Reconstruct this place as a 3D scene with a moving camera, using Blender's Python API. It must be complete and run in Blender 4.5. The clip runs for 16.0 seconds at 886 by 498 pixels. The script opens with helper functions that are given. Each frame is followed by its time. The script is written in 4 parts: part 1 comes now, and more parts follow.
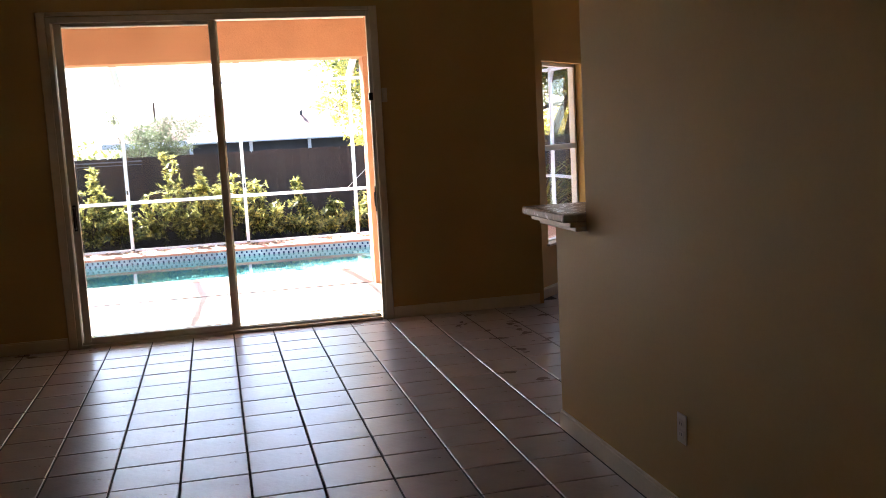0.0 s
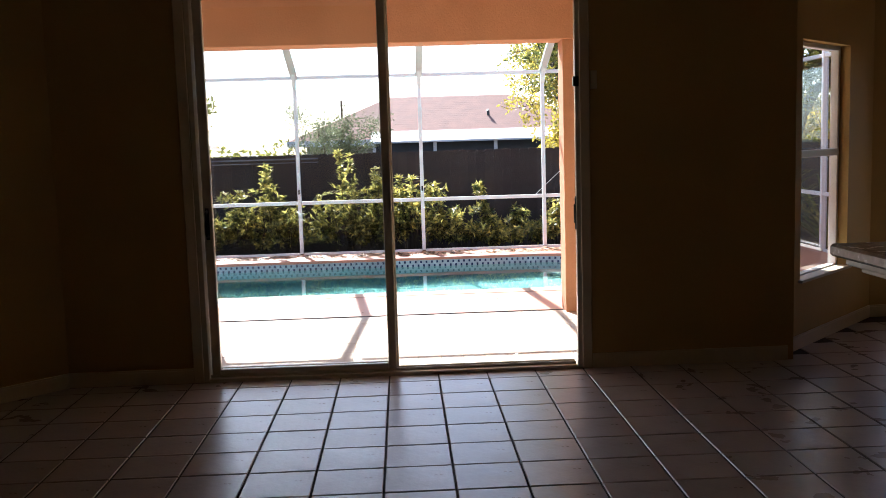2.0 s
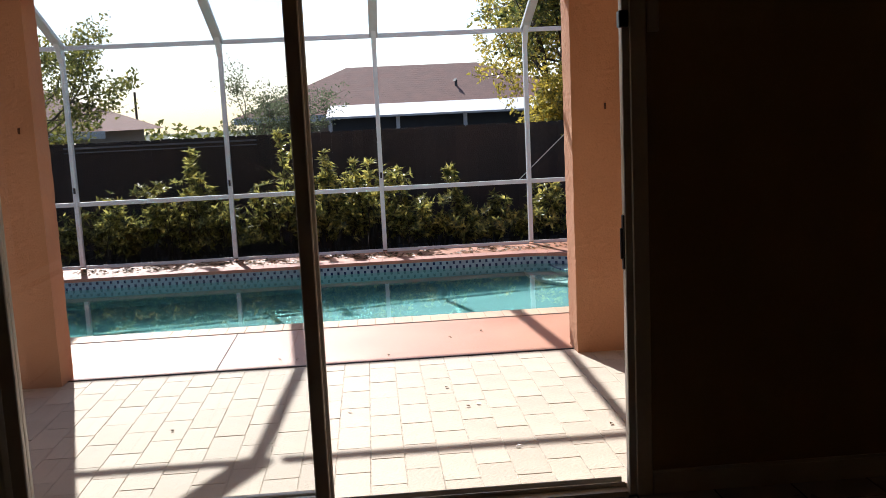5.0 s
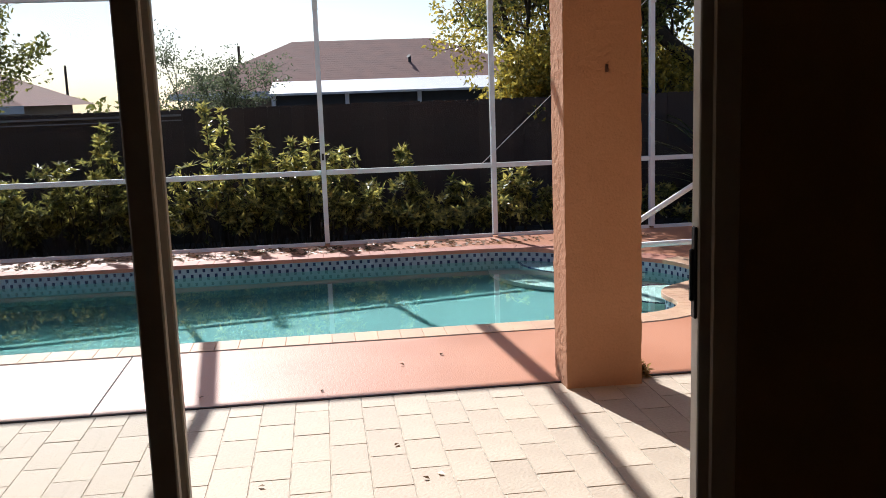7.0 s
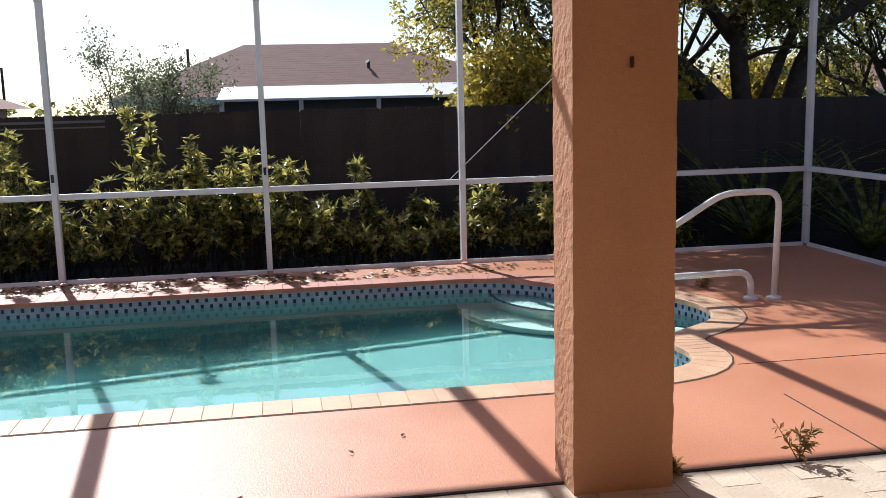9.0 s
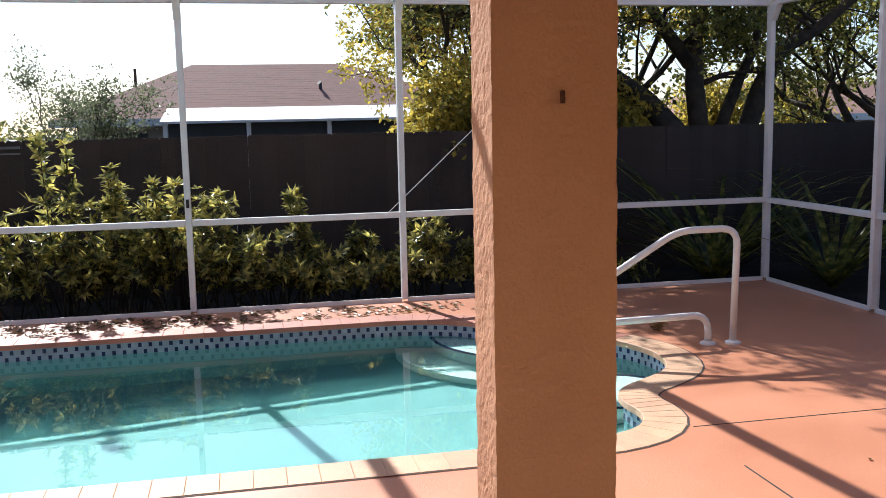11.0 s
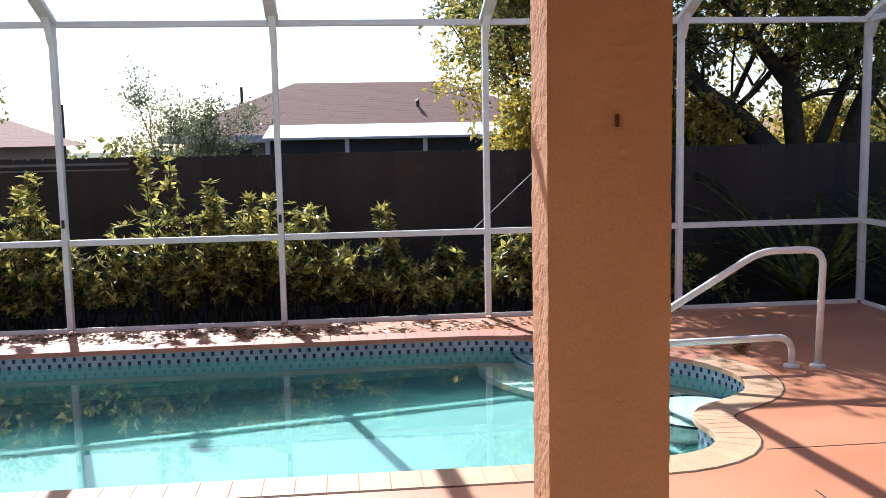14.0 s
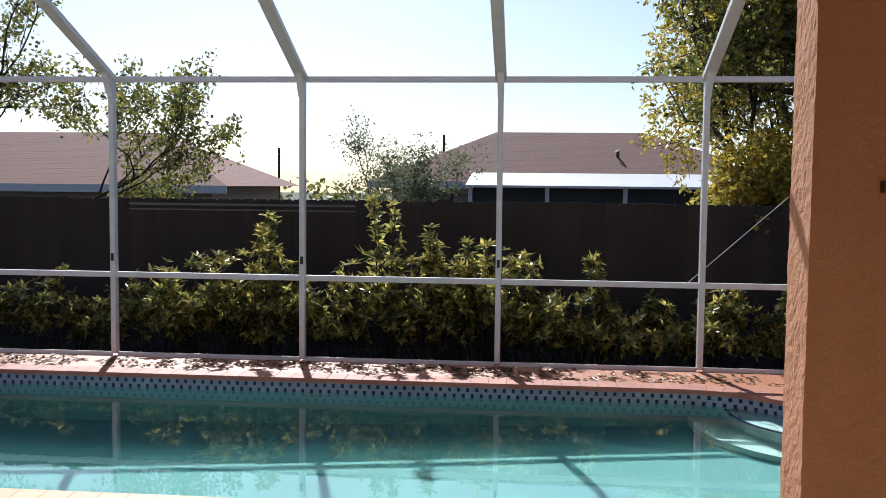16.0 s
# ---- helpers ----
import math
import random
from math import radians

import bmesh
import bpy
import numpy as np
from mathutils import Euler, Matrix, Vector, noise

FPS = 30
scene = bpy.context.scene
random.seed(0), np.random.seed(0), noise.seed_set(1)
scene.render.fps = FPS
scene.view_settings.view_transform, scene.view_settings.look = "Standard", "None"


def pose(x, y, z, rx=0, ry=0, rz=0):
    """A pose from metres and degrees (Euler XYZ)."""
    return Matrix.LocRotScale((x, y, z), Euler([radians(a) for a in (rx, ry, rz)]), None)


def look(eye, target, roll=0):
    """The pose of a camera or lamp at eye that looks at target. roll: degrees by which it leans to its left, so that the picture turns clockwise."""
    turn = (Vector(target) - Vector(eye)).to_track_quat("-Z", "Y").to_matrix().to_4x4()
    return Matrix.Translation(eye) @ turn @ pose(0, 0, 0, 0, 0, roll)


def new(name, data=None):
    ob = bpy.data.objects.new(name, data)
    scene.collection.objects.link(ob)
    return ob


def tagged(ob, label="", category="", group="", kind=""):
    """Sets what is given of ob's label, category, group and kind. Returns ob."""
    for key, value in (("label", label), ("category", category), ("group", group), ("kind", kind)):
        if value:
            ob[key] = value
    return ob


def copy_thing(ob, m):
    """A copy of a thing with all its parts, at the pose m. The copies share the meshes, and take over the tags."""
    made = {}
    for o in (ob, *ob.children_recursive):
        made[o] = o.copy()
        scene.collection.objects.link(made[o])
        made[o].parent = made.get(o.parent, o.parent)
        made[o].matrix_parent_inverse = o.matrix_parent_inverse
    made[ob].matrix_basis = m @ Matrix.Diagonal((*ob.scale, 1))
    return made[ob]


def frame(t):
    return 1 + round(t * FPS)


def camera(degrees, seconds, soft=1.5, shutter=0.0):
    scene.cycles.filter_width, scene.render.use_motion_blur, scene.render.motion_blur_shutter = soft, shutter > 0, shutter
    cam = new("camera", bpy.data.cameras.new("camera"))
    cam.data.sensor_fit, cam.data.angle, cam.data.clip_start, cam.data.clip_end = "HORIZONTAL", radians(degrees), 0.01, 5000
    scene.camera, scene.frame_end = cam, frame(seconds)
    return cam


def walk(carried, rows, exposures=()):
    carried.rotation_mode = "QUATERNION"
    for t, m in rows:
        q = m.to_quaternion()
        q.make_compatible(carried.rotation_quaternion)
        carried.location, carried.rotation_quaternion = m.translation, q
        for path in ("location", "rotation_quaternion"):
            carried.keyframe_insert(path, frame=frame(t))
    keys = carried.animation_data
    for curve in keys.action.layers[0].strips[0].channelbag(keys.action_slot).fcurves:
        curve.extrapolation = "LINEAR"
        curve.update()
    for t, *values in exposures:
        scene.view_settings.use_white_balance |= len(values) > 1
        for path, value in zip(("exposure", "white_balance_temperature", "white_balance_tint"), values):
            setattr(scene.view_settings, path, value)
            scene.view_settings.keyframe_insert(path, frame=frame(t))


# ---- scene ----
cam = camera(50.4, 16.0, 0.7)
PATH = [
    (0, (-0.085, -7.613, 1.534), (0.374, -5.682, 1.283), -3.0),
    (0.5, (-0.111, -7.445, 1.611), (0.357, -5.509, 1.431), -0.9),
    (1, (0.05, -6.825, 1.575), (0.296, -4.85, 1.384), -1.9),
    (1.5, (0.073, -6.43, 1.535), (0.207, -4.446, 1.321), -1.7),
    (2, (0.092, -5.932, 1.479), (0.172, -3.947, 1.253), -1.7),
    (2.5, (0.146, -5.518, 1.451), (0.172, -3.532, 1.218), -2.0),
    (3, (0.127, -5.1, 1.469), (0.133, -3.115, 1.226), -1.9),
    (3.5, (0.173, -4.66, 1.464), (0.159, -2.675, 1.22), -2.7),
    (4, (0.185, -4.243, 1.463), (0.187, -2.258, 1.217), -2.7),
    (4.5, (0.152, -3.879, 1.491), (0.218, -1.897, 1.232), -2.1),
    (5, (0.24, -3.471, 1.524), (0.385, -1.497, 1.237), -2.7),
    (5.2, (0.278, -3.266, 1.47), (0.468, -1.296, 1.181), -2.2),
    (7.3, (0.397, -1.764, 1.409), (0.64, 0.193, 1.08), -2.0),
    (7.5, (0.417, -1.594, 1.399), (0.655, 0.365, 1.072), -1.9),
    (8, (0.411, -1.215, 1.402), (0.67, 0.741, 1.075), -1.6),
    (8.5, (0.449, -1.011, 1.444), (0.734, 0.941, 1.116), -1.5),
    (9, (0.518, -0.695, 1.395), (0.847, 1.253, 1.084), -1.4),
    (9.5, (0.51, -0.488, 1.408), (0.926, 1.445, 1.105), -1.1),
    (9.7, (0.49, -0.445, 1.417), (0.947, 1.479, 1.119), -0.9),
    (11.8, (1.022, -0.065, 1.462), (1.361, 1.888, 1.2), -1.3),
    (12, (1.03, -0.065, 1.462), (1.349, 1.892, 1.2), -1.3),
    (12.5, (1.028, -0.078, 1.453), (1.308, 1.886, 1.199), -1.3),
    (13, (1.038, -0.074, 1.447), (1.278, 1.896, 1.198), -1.2),
    (13.5, (1.016, -0.09, 1.459), (1.224, 1.884, 1.211), -1.2),
    (14, (0.932, -0.294, 1.474), (1.134, 1.682, 1.239), -1.1),
    (14.5, (0.879, -0.358, 1.467), (1.057, 1.622, 1.254), -0.6),
    (15, (0.707, -0.556, 1.427), (0.856, 1.428, 1.227), 0.1),
    (15.5, (0.731, -0.567, 1.451), (0.736, 1.426, 1.284), 0.6),
    (16, (0.649, -0.573, 1.505), (0.465, 1.414, 1.371), 0.6),
]
EXPOSURE = [(0, 3.4, 6000, 10), (0.5, 4.3, 6000, 10), (1.0, 3.9, 6000, 10), (1.5, 3.0, 6000, 10), (2.2, 1.9, 6000, 10), (3.0, 1.4, 6000, 10), (4.5, 0.85, 6000, 10), (7.3, 0.56, 6000, 10), (9.7, 0.66, 6000, 10), (12, 1.0, 6000, 10), (15, 0.95, 6000, 10), (16, 0.42, 6000, 10)]
walk(cam, [(t, look(eye, target, roll)) for t, eye, target, roll in PATH], EXPOSURE)

WATER_Z = -0.24
DECK_Z = -0.115
# ---- light ----
SUN_EL, SUN_AZ = radians(39), radians(-17)
world = bpy.data.worlds.new("sky")
scene.world = world
world.use_nodes = True
wn = world.node_tree
sky = wn.nodes.new("ShaderNodeTexSky")
sky.sky_type, sky.sun_disc = "NISHITA", False
sky.sun_elevation, sky.sun_rotation = SUN_EL, SUN_AZ
sky.air_density, sky.dust_density, sky.ozone_density = 0.8, 0.9, 1.6
wn.nodes["Background"].inputs[1].default_value = 0.092
wn.links.new(sky.outputs[0], wn.nodes["Background"].inputs[0])
sun = new("sun", bpy.data.lights.new("sun", "SUN"))
sun.data.energy, sun.data.angle, sun.data.color = 5.0, radians(0.55), (1.0, 0.95, 0.88)
sun.matrix_world = look((0, 0, 20), (math.sin(-SUN_AZ) * math.cos(SUN_EL), -math.cos(SUN_AZ) * math.cos(SUN_EL), 20 - math.sin(SUN_EL)))


# ---- materials ----
def material(name, color, rough=0.6, vary=0.15, scale=6.0, bump=0.0, bump_scale=80.0, metal=0.0, tint=None, spec=0.5, piece=0.0, grain=60.0):
    """Principled surface with stains (scale) and grain, a fine relief, and optionally a shade of its own per piece."""
    m = bpy.data.materials.new(name)
    m.use_nodes = True
    nt = m.node_tree
    b = nt.nodes["Principled BSDF"]
    b.inputs["Metallic"].default_value = metal
    b.inputs["Specular IOR Level"].default_value = spec
    co = nt.nodes.new("ShaderNodeTexCoord")
    n1 = nt.nodes.new("ShaderNodeTexNoise")
    n1.inputs["Scale"].default_value, n1.inputs["Detail"].default_value = scale, 5
    n2 = nt.nodes.new("ShaderNodeTexNoise")
    n2.inputs["Scale"].default_value, n2.inputs["Detail"].default_value = grain, 3
    for n in (n1, n2):
        nt.links.new(co.outputs["Object"], n.inputs["Vector"])
    ramp = nt.nodes.new("ShaderNodeValToRGB")
    other = tint or tuple(c * (1 - 2.2 * vary) for c in color)
    ramp.color_ramp.elements[0].position, ramp.color_ramp.elements[1].position = 0.32, 0.66
    ramp.color_ramp.elements[0].color, ramp.color_ramp.elements[1].color = (*other, 1), (*color, 1)
    nt.links.new(n1.outputs["Fac"], ramp.inputs[0])
    hsv = nt.nodes.new("ShaderNodeHueSaturation")
    nt.links.new(ramp.outputs[0], hsv.inputs["Color"])
    val = nt.nodes.new("ShaderNodeMapRange")
    val.inputs["To Min"].default_value, val.inputs["To Max"].default_value = 1 - vary, 1 + vary
    nt.links.new(n2.outputs["Fac"], val.inputs["Value"])
    last = val.outputs[0]
    if piece:
        info = nt.nodes.new("ShaderNodeObjectInfo")
        pr = nt.nodes.new("ShaderNodeMapRange")
        pr.inputs["To Min"].default_value, pr.inputs["To Max"].default_value = 1 - piece, 1 + piece
        nt.links.new(info.outputs["Random"], pr.inputs["Value"])
        mul = nt.nodes.new("ShaderNodeMath")
        mul.operation = "MULTIPLY"
        nt.links.new(last, mul.inputs[0])
        nt.links.new(pr.outputs[0], mul.inputs[1])
        last = mul.outputs[0]
    nt.links.new(last, hsv.inputs["Value"])
    nt.links.new(hsv.outputs[0], b.inputs["Base Color"])
    rr = nt.nodes.new("ShaderNodeMapRange")
    rr.inputs["To Min"].default_value, rr.inputs["To Max"].default_value = max(rough - 0.1, 0.02), min(rough + 0.1, 1)
    nt.links.new(n1.outputs["Fac"], rr.inputs["Value"])
    nt.links.new(rr.outputs[0], b.inputs["Roughness"])
    if bump:
        n3 = nt.nodes.new("ShaderNodeTexNoise")
        n3.inputs["Scale"].default_value, n3.inputs["Detail"].default_value = bump_scale, 4
        nt.links.new(co.outputs["Object"], n3.inputs["Vector"])
        bp = nt.nodes.new("ShaderNodeBump")
        bp.inputs["Strength"].default_value, bp.inputs["Distance"].default_value = bump, 0.013 if bump >= 1 else 0.01
        nt.links.new(n3.outputs["Fac"], bp.inputs["Height"])
        nt.links.new(bp.outputs[0], b.inputs["Normal"])
    return m


def clear(name, tint, ior, rough, wave=0.0, gloss=1.0):
    """Clear sheet: see-through with a Fresnel gloss."""
    m = bpy.data.materials.new(name)
    m.use_nodes = True
    nt = m.node_tree
    nt.nodes.remove(nt.nodes["Principled BSDF"])
    tr = nt.nodes.new("ShaderNodeBsdfRefraction" if wave else "ShaderNodeBsdfTransparent")
    tr.inputs[0].default_value = (*tint, 1)
    if wave:
        tr.inputs["Roughness"].default_value, tr.inputs["IOR"].default_value = 0.0, ior
    gl = nt.nodes.new("ShaderNodeBsdfGlossy")
    gl.inputs["Roughness"].default_value = rough
    gl.inputs["Color"].default_value = (gloss, gloss, gloss, 1)
    fr = nt.nodes.new("ShaderNodeLayerWeight")
    fr.inputs["Blend"].default_value = 0.5
    f0 = ((ior - 1) / (ior + 1)) ** 2
    pw = nt.nodes.new("ShaderNodeMath")
    pw.operation, pw.inputs[1].default_value = "POWER", 5.0
    ma = nt.nodes.new("ShaderNodeMath")
    ma.operation, ma.inputs[1].default_value, ma.inputs[2].default_value = "MULTIPLY_ADD", 1 - f0, f0
    nt.links.new(fr.outputs["Facing"], pw.inputs[0])
    nt.links.new(pw.outputs[0], ma.inputs[0])
    mx = nt.nodes.new("ShaderNodeMixShader")
    nt.links.new(ma.outputs[0], mx.inputs[0])
    nt.links.new(tr.outputs[0], mx.inputs[1])
    nt.links.new(gl.outputs[0], mx.inputs[2])
    nt.links.new(mx.outputs[0], nt.nodes["Material Output"].inputs[0])
    if wave:
        co = nt.nodes.new("ShaderNodeTexCoord")
        n = nt.nodes.new("ShaderNodeTexNoise")
        n.inputs["Scale"].default_value, n.inputs["Detail"].default_value = 3.5, 3
        nt.links.new(co.outputs["Object"], n.inputs["Vector"])
        bp = nt.nodes.new("ShaderNodeBump")
        bp.inputs["Strength"].default_value, bp.inputs["Distance"].default_value = wave, 0.02
        nt.links.new(n.outputs["Fac"], bp.inputs["Height"])
        nt.links.new(bp.outputs[0], gl.inputs["Normal"])
        nt.links.new(bp.outputs[0], tr.inputs["Normal"])
        nt.links.new(bp.outputs[0], fr.inputs["Normal"])
    return m


def leaf_material(name, a, b, c, scale=9.0):
    m = bpy.data.materials.new(name)
    m.use_nodes = True
    nt = m.node_tree
    p = nt.nodes["Principled BSDF"]
    co = nt.nodes.new("ShaderNodeTexCoord")
    n = nt.nodes.new("ShaderNodeTexNoise")
    n.inputs["Scale"].default_value, n.inputs["Detail"].default_value = scale, 6
    nt.links.new(co.outputs["Object"], n.inputs["Vector"])
    r = nt.nodes.new("ShaderNodeValToRGB")
    e = r.color_ramp.elements
    e[0].position, e[1].position = 0.38, 0.66
    e[0].color, e[1].color = (*a, 1), (*c, 1)
    e.new(0.52).color = (*b, 1)
    nt.links.new(n.outputs["Fac"], r.inputs[0])
    nt.links.new(r.outputs[0], p.inputs["Base Color"])
    p.inputs["Roughness"].default_value = 0.33
    tl = nt.nodes.new("ShaderNodeBsdfTranslucent")
    nt.links.new(r.outputs[0], tl.inputs[0])
    mx = nt.nodes.new("ShaderNodeMixShader")
    mx.inputs[0].default_value = 0.58
    nt.links.new(p.outputs[0], mx.inputs[1])
    nt.links.new(tl.outputs[0], mx.inputs[2])
    nt.links.new(mx.outputs[0], nt.nodes["Material Output"].inputs[0])
    return m


WALL = material("painted_drywall", (0.44, 0.295, 0.108), 0.7, 0.04, 1.5, 0.12, 220, spec=0.3)
CEIL = material("ceiling_paint", (0.50, 0.44, 0.36), 0.8, 0.04, 2, 0.3, 90)
TRIM = material("trim_paint", (0.62, 0.53, 0.40), 0.45, 0.05, 5, 0.05, 60)
TILE = material("ceramic_tile", (0.37, 0.305, 0.265), 0.30, 0.08, 5.0, 0.10, 30, tint=(0.30, 0.24, 0.205), piece=0.08)
GROUT = material("grout", (0.06, 0.045, 0.04), 0.9, 0.2, 12, 0.3, 200)
ALU = material("cream_aluminium_frame", (0.62, 0.56, 0.46), 0.4, 0.06, 8, 0.03, 100)
BLACK = material("black_plastic", (0.02, 0.02, 0.02), 0.4, 0.1, 20)
PLASTIC = material("ivory_plastic", (0.55, 0.47, 0.36), 0.4, 0.05, 20)
STUCCO = material("peach_stucco", (0.52, 0.275, 0.16), 0.85, 0.09, 2.2, 0.36, 75, tint=(0.45, 0.23, 0.13), spec=0.25)
COUNTER = material("counter_laminate", (0.42, 0.36, 0.30), 0.25, 0.12, 30)
PAVER = material("tan_paver", (0.57, 0.47, 0.36), 0.7, 0.10, 3.5, 0.4, 60, tint=(0.50, 0.40, 0.30), piece=0.06)
SAND = material("joint_sand", (0.66, 0.58, 0.47), 0.95, 0.2, 20, 0.4, 200)
DECK = material("red_deck_coating", (0.54, 0.23, 0.125), 0.45, 0.09, 1.3, 0.2, 120, tint=(0.46, 0.18, 0.092), spec=0.6)
COPE = material("tan_coping", (0.58, 0.37, 0.22), 0.6, 0.10, 4, 0.3, 80, tint=(0.48, 0.28, 0.17), piece=0.08)
COPE_RED = material("red_coping", (0.46, 0.19, 0.12), 0.6, 0.12, 4, 0.3, 80, tint=(0.36, 0.13, 0.09), piece=0.08)
PLASTER = material("pool_plaster", (0.19, 0.335, 0.33), 0.7, 0.08, 1.2, 0.2, 40, tint=(0.165, 0.31, 0.305))
STEP = material("white_step_plaster", (0.66, 0.68, 0.64), 0.6, 0.06, 2.0, 0.2, 40)
BAND = material("blue_grey_tile", (0.34, 0.42, 0.52), 0.25, 0.12, 9)
DOT = material("navy_tile", (0.015, 0.03, 0.10), 0.2, 0.15, 9)
WHITE = material("white_aluminium", (0.74, 0.75, 0.76), 0.4, 0.05, 6, 0.03, 90)
FENCE = material("weathered_fence_board", (0.056, 0.040, 0.031), 0.85, 0.25, 3, 0.5, 60, tint=(0.042, 0.030, 0.024), piece=0.15)
EARTH = material("dark_mulch", (0.05, 0.035, 0.025), 0.95, 0.35, 5, 0.9, 40)
GRASS = material("lawn", (0.07, 0.085, 0.03), 0.9, 0.3, 2, 0.6, 50)
SHINGLE = material("brown_shingle", (0.30, 0.165, 0.13), 0.9, 0.10, 3, 0.6, 30)
HOUSE = material("cream_house_wall", (0.42, 0.37, 0.30), 0.85, 0.06, 2, 0.3, 40)
DARK = material("dark_screen", (0.03, 0.035, 0.04), 0.6, 0.2, 5)
BARK = material("bark", (0.075, 0.055, 0.04), 0.9, 0.3, 9, 0.9, 40)
TWIG = material("twig", (0.06, 0.045, 0.028), 0.85, 0.2, 12)
LEAF_SHRUB = leaf_material("shrub_leaf", (0.06, 0.075, 0.03), (0.30, 0.28, 0.08), (0.72, 0.62, 0.16), 14.0)
LEAF_TREE = leaf_material("tree_leaf", (0.07, 0.09, 0.028), (0.20, 0.20, 0.05), (0.40, 0.35, 0.08))
LEAF_GOLD = leaf_material("autumn_leaf", (0.18, 0.17, 0.045), (0.48, 0.39, 0.07), (0.75, 0.56, 0.09))
LEAF_DRY = leaf_material("dry_leaf", (0.08, 0.04, 0.02), (0.17, 0.10, 0.04), (0.24, 0.16, 0.06))
LEAF_WEED = leaf_material("straw_leaf", (0.2, 0.12, 0.05), (0.34, 0.22, 0.09), (0.42, 0.3, 0.12))
LEAF_PALE = leaf_material("pale_leaf", (0.09, 0.11, 0.06), (0.16, 0.18, 0.10), (0.22, 0.24, 0.13))
GLASS = clear("window_glass", (0.985, 0.99, 0.988), 1.45, 0.0)
SCREEN = clear("charcoal_screen", (0.945, 0.945, 0.95), 1.05, 0.6, gloss=0.06)
WATER = clear("pool_water", (0.70, 0.97, 0.95), 1.33, 0.0, 0.025)


# ---- mesh helpers ----
def done(name, bm, mats, parent=None, smooth=False):
    me = bpy.data.meshes.new(name)
    bmesh.ops.recalc_face_normals(bm, faces=bm.faces[:])
    if name in ("water", "pool_deck"):
        bmesh.ops.reverse_faces(bm, faces=[f for f in bm.faces if f.normal.z < 0])
    bm.to_mesh(me)
    bm.free()
    for m in mats if isinstance(mats, (list, tuple)) else [mats]:
        me.materials.append(m)
    if smooth:
        for p in me.polygons:
            p.use_smooth = True
    ob = new(name, me)
    if parent:
        ob.parent = parent
    return ob


def add_box(bm, x0, x1, y0, y1, z0, z1, bevel=0.0, mat=0):
    r = bmesh.ops.create_cube(bm, size=1.0, matrix=Matrix.Translation(((x0 + x1) / 2, (y0 + y1) / 2, (z0 + z1) / 2)) @ Matrix.Diagonal((x1 - x0, y1 - y0, z1 - z0, 1)))
    faces = {f for v in r["verts"] for f in v.link_faces}
    if bevel:
        edges = list({e for v in r["verts"] for e in v.link_edges})
        out = bmesh.ops.bevel(bm, geom=edges, offset=bevel, segments=1, affect="EDGES")
        faces = {f for v in out["verts"] for f in v.link_faces} | {f for f in faces if f.is_valid}
    for f in faces:
        f.material_index = mat


def boxes(name, items, mats, parent=None, bevel=0.0):
    bm = bmesh.new()
    for it in items:
        add_box(bm, *it[:6], bevel, it[6] if len(it) > 6 else 0)
    return done(name, bm, mats, parent)


def add_tube(bm, pts, radii, sides=8, mat=0):
    """A round tube through the points, tapering through the radii."""
    pts = [Vector(p) for p in pts]
    rings = []
    for i, p in enumerate(pts):
        d = (pts[min(i + 1, len(pts) - 1)] - pts[max(i - 1, 0)]).normalized()
        u = d.cross(Vector((0.31, 0.17, 0.93)) if abs(d.z) < 0.9 else Vector((0.1, 1, 0))).normalized()
        w = d.cross(u)
        rings.append([bm.verts.new(p + radii[i] * (math.cos(a) * u + math.sin(a) * w)) for a in (2 * math.pi * k / sides for k in range(sides))])
    for a, b in zip(rings, rings[1:]):
        for k in range(sides):
            bm.faces.new((a[k], a[(k + 1) % sides], b[(k + 1) % sides], b[k])).material_index = mat
    bm.faces.new(rings[0][::-1]).material_index = mat
    bm.faces.new(rings[-1]).material_index = mat


def beam(name, a, b, w, h, mat, parent=None):
    """A straight bar of rectangular section from a to b."""
    a, b = Vector(a), Vector(b)
    bm = bmesh.new()
    n = (b - a).length
    add_box(bm, -w / 2, w / 2, -h / 2, h / 2, 0, n, 0.004)
    ob = done(name, bm, mat, parent)
    ob.matrix_basis = Matrix.Translation(a) @ (b - a).to_track_quat("Z", "Y").to_matrix().to_4x4()
    return ob


def leaf(bm, p, d, n, length, width, mat=0):
    """A folded pointed leaf."""
    s = d.cross(n)
    if s.length < 1e-4:
        return
    s.normalize()
    up = s.cross(d)
    v = [bm.verts.new(q) for q in (p, p + d * length * 0.45 + s * width + up * width * 0.4, p + d * length, p + d * length * 0.45 - s * width + up * width * 0.4)]
    bm.faces.new((v[0], v[1], v[2])).material_index = mat
    bm.faces.new((v[0], v[2], v[3])).material_index = mat


def rnd_dir(rng, lo=-1.0):
    while True:
        v = Vector((rng.uniform(-1, 1), rng.uniform(-1, 1), rng.uniform(lo, 1)))
        if 0.05 < v.length < 1:
            return v.normalized()


def empty(name, at=(0, 0, 0)):
    e = new(name)
    e.location = at
    return e


